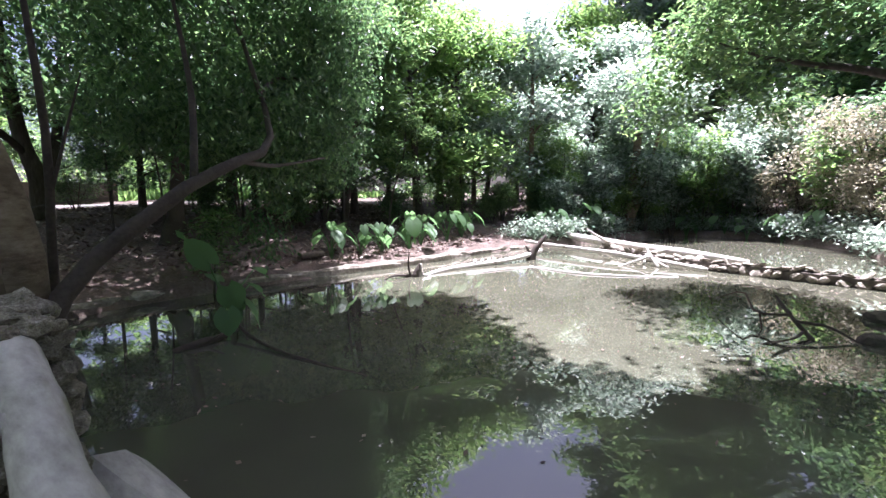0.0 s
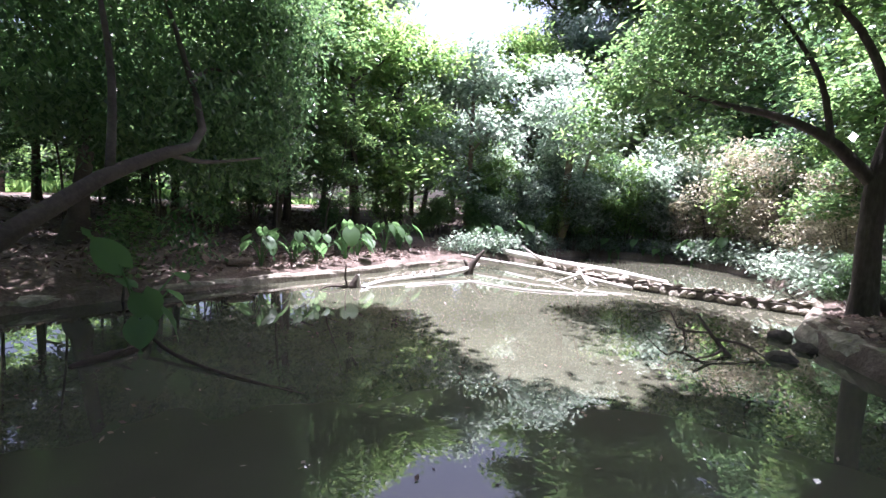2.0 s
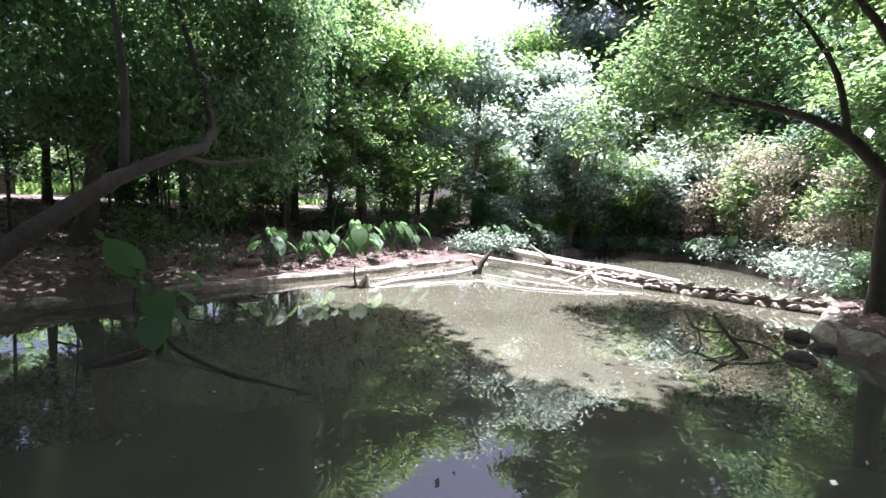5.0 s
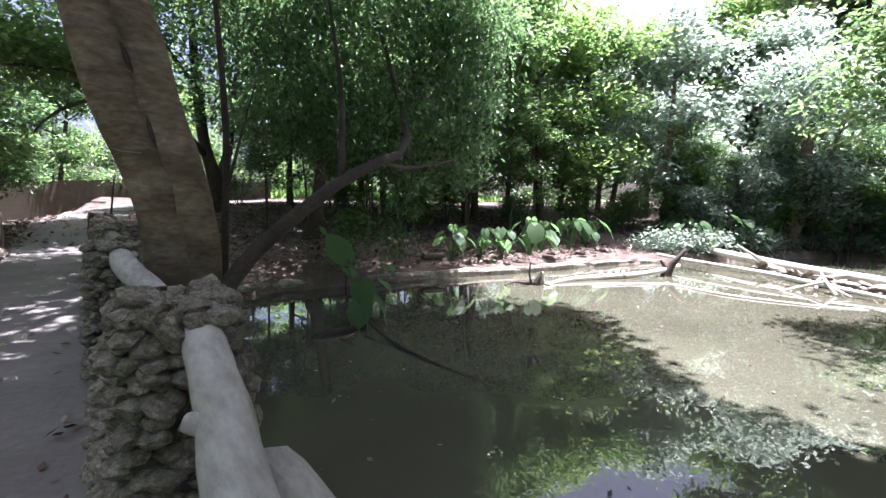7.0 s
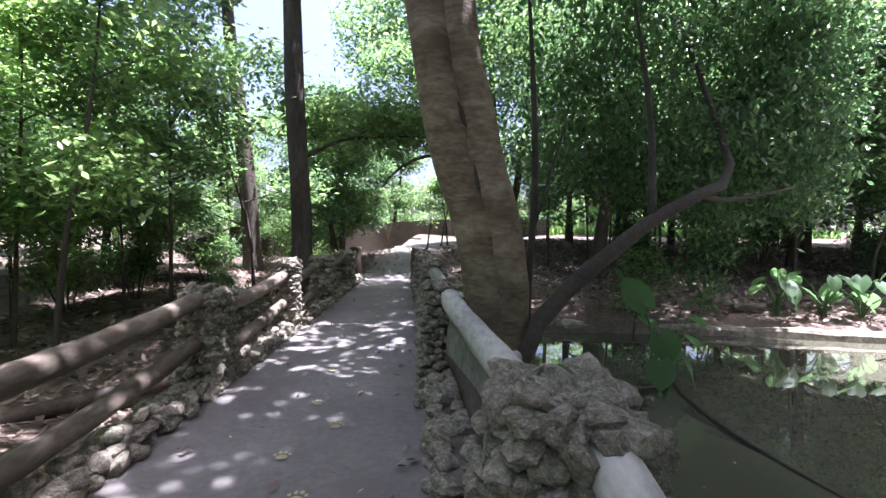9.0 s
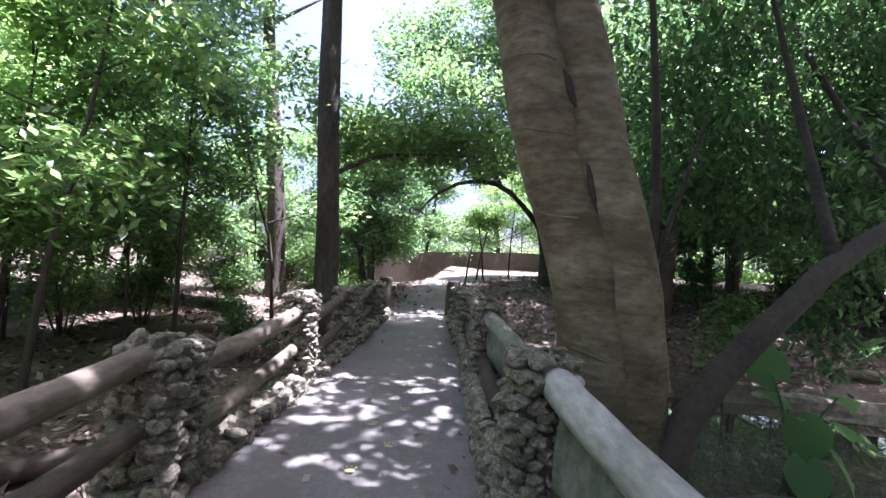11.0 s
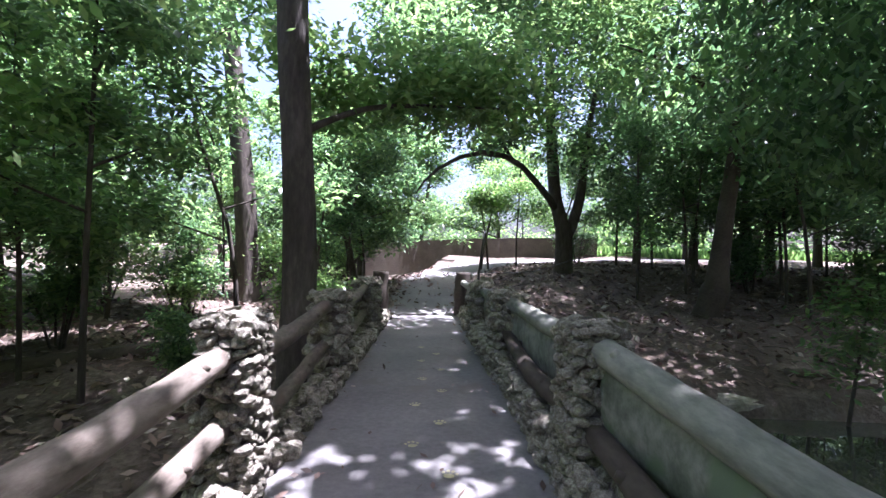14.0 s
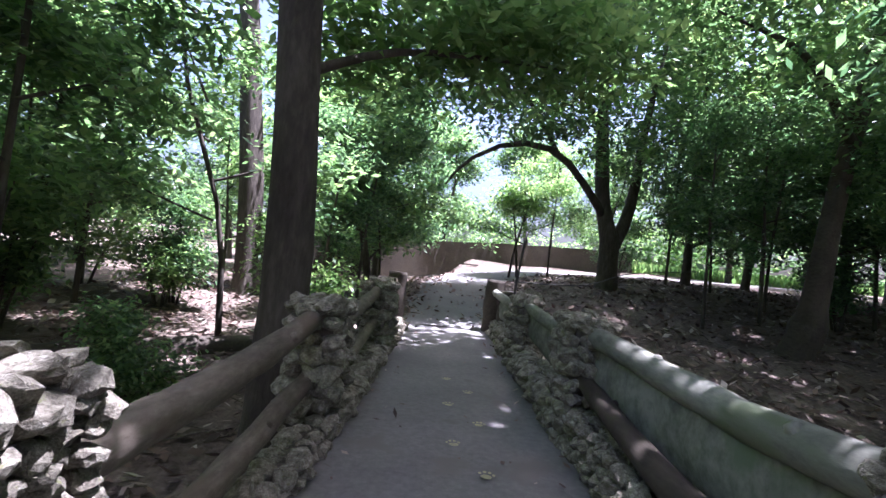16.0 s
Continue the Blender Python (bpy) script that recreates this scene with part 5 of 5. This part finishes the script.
m = Matrix((side, up, side.cross(up))).transposed().to_4x4()
m.translation = (0.02, -0.05, 0.62)
part("leaf", blade(0.52, 0.85, 0.12, 0.1), TARO, stalk, "broad drooping leaf", m)
solid("root_clump", tube_mesh("root_clump", [(3.6, 7.7, W - 0.3, 0.2), (3.58, 7.68, W, 0.15), (3.55, 7.65, W + 0.3, 0.05)], n=8, sides=9, rough=0.25, seed=3), LOGD, "dark root clump under the pond plant", "stump")
for i, (x, y, s) in enumerate(((8.8, 11.6, 1.15), (9.9, 11.5, 1.1), (10.7, 11.3, 1.0), (12.0, 11.2, 1.35), (12.9, 11.4, 1.2), (14.4, 11.3, 1.3), (15.6, 11.4, 1.2), (16.2, 11.9, 1.1), (20.4, 9.6, 1.5), (21.6, 9.0, 1.5), (22.6, 8.4, 1.6), (21.0, 10.6, 1.4), (23.4, 8.0, 1.4), (27.6, 4.6, 1.4), (27.4, 2.8, 1.5), (27.0, 1.8, 1.3), (25.6, 0.4, 1.3), (24.4, -0.9, 1.2), (28.2, 6.0, 1.4))):
    random_plant(x, y, 40 + i, s)

# hanging bushy spray in front of the far kerb
tree("leafy_shoot", "leafy green shoot at the water edge", [(4.9, 11.0, -0.8, 0.03), (4.95, 10.9, 0.2, 0.02), (5.0, 10.8, 1.1, 0.008)], [], [(4.95, 10.9, 0.6, 0.4, 0.35, 0.5), (5.1, 10.8, 1.0, 0.35, 0.3, 0.3), (4.8, 10.9, 0.1, 0.25, 0.2, 0.3)], 1500, 0.12, BARKD, LEAF, 91, category="shrub", sides=6, n=6)

# ---- beyond the bridge ----
solid("boundary_wall", strip("boundary_wall", [(-9, 23.5, 1.0), (-4.2, 25.6, 1.25), (-1.0, 27.6, 1.6), (2.2, 29.0, 1.85), (6, 30.2, 2.05), (9, 31.0, 2.1)], [(-0.14, -0.9), (-0.14, 0.62), (0.14, 0.64), (0.14, -0.9)], 0.05), WALL, "low brown boundary wall behind the trees", "wall", kind="structure")
post = solid("metal_post", tube_mesh("metal_post", [(0.30, 15.1, -0.3, 0.028), (0.34, 15.1, 0.9, 0.026), (0.46, 15.1, 2.0, 0.022)], n=8, sides=8, rough=0.05), PIPE, "thin dark post leaning beside the path", "post")
part("cable", tube_mesh("cable", [(0.36, 15.1, 1.05, 0.012), (1.8, 15.8, 1.10, 0.012), (3.4, 17.4, 1.45, 0.012), (5.6, 18.6, 1.7, 0.012)], n=14, sides=6, rough=0.02), PIPE, post)
solid("flat_sign", mesh_from("flat_sign", *box(-0.3, -0.12, -0.03, 0.55, 0.12, 0.03)), PIPE, "dark flat board on the ground beside the path", "board", m=pose(-0.2, 25.6, ground_z(-0.2, 25.6) + 0.10, 0, 0, 10))
for x, y, lx in ((1.2, 22.6, 0.5), (1.6, 22.8, -0.4)):
    z = ground_z(x, y)
    tree("leaning_sapling", "slim leaning sapling beside the path", [(x, y, z - 0.3, 0.05), (x + lx * 0.4, y, z + 1.2, 0.04), (x + lx, y, z + 2.6, 0.02)], [], [(x + lx, y, z + 2.9, 0.8, 0.7, 0.6)], 1800, 0.16, BARKD, LEAFY, int(40 * x), category="tree", sides=6, n=8, group="leaning saplings")


# ---- paw prints painted on the deck ----
def paw_mesh():
    bm = bmesh.new()
    for x, y, rx, ry in ((0, -0.025, 0.045, 0.036), (-0.055, 0.02, 0.014, 0.02), (-0.02, 0.05, 0.015, 0.022), (0.02, 0.05, 0.015, 0.022), (0.055, 0.02, 0.014, 0.02)):
        bm.faces.new([bm.verts.new((x + rx * math.cos(a * 0.524), y + ry * math.sin(a * 0.524), 0)) for a in range(12)])
    me = bpy.data.meshes.new("paw_print")
    bm.to_mesh(me)
    bm.free()
    me.materials.append(PAINT)
    return me


PAW = paw_mesh()
for i in range(22):
    y = 2.85 + 0.425 * i
    x = (-0.60, -0.82)[i % 2] - 0.03 * math.sin(i)
    tagged(part("paw_print", PAW, None, None, "", Matrix.LocRotScale((x, y, 0.014), Euler((0, 0, 0.25 * math.sin(i * 3.0))), (0.78, 0.78, 1))), "yellow paw print painted on the concrete deck", "paw print", "painted paw prints")


# ---- fallen leaves, grass, floating specks ----
def scatter(name, n, region, size, mat, label, category, seed, where, lift=0.012):
    r = np.random.default_rng(seed)
    x, y = region[0] + (region[1] - region[0]) * r.random(n), region[2] + (region[3] - region[2]) * r.random(n)
    z, keep = where(x, y)
    x, y, z = x[keep], y[keep], z[keep]
    n = len(x)
    a, s = r.random(n) * 6.283, size * (0.5 + r.random(n))
    t = r.normal(size=(n, 2)) * 0.35
    u = np.stack([np.cos(a), np.sin(a), t[:, 0]], 1) * s[:, None] * 0.5
    w = np.stack([-np.sin(a), np.cos(a), t[:, 1]], 1) * s[:, None] * 0.24
    c = np.stack([x, y, z + lift + np.abs(t).sum(1) * s * 0.3], 1)
    return solid(name, quads_mesh(name, np.stack([c - u, c + w, c + u, c - w], 1)), mat, label, category, kind="stuff")


def on_land(x, y):
    d = pond_distance(x, y)
    return height(x, y), (d > 0.25) & ~((np.abs(x + 0.78) < 1.3) & (y < 15.7))


scatter("leaf_litter", 42000, (-9, 18, 1, 24), 0.13, FALLEN, "dry brown fallen leaves covering the forest floor", "leaves", 7, on_land)
scatter("leaf_litter", 3500, (4, 14, -6, -1.5), 0.12, FALLEN, "dry brown fallen leaves on the pond bank", "leaves", 8, on_land)
scatter("deck_leaves", 420, (-1.55, 0.0, 0.5, 15.5), 0.06, FALLEN, "few small dry leaves lying on the deck", "leaves", 9, lambda x, y: (np.full(x.shape, 0.012), (rng.random(x.shape) < 0.25) | (np.abs(x + 0.78) > 0.55)), 0.004)
scatter("floating_leaves", 420, (0.8, 13, -2, 10), 0.055, FALLEN, "tiny pale leaves floating on the pond", "leaves", 10, lambda x, y: (np.full(x.shape, W), pond_distance(x, y) < -0.3), 0.003)


def grass():
    r = np.random.default_rng(12)
    n = 16000
    x, y = -14 + 50 * r.random(n), 32.5 + 30 * r.random(n) ** 1.4
    z = height(x, y)
    a = r.random(n) * 6.283
    h = 0.25 + 0.4 * r.random(n)
    c = np.stack([x, y, z], 1)
    u = np.stack([np.cos(a), np.sin(a), np.zeros(n)], 1) * 0.12
    t = c + np.stack([r.normal(size=n) * 0.15, r.normal(size=n) * 0.15, h], 1)
    solid("grass", quads_mesh("grass", np.stack([c - u, c + u, t + u * 0.3, t - u * 0.3], 1)), LEAFY, "sunlit pale grass of the clearing behind the wall", "grass", kind="stuff")


grass()


def twigs():
    """Thin fallen sticks strewn over the litter."""
    r = np.random.default_rng(14)
    runs = []
    while len(runs) < 420:
        x, y = -8 + 20 * r.random(), 2 + 20 * r.random()
        z, ok = on_land(np.array([x]), np.array([y]))
        if not ok[0]:
            continue
        a, L = r.random() * 6.283, 0.2 + 0.7 * r.random()
        ex, ey = x + math.cos(a) * L, y + math.sin(a) * L
        if not on_land(np.array([ex]), np.array([ey]))[1][0]:
            continue
        runs.append(tube([(x, y, z[0] + 0.02, 0.012), ((x + ex) / 2 + r.normal() * 0.05, (y + ey) / 2 + r.normal() * 0.05, (z[0] + ground_z(ex, ey)) / 2 + 0.05, 0.01), (ex, ey, ground_z(ex, ey) + 0.02, 0.005)], n=4, sides=4, rough=0.02))
    solid("fallen_twigs", mesh_from("fallen_twigs", *merged(runs)), LOGB, "thin dry sticks strewn over the leaf litter", "twigs", kind="stuff")


twigs()
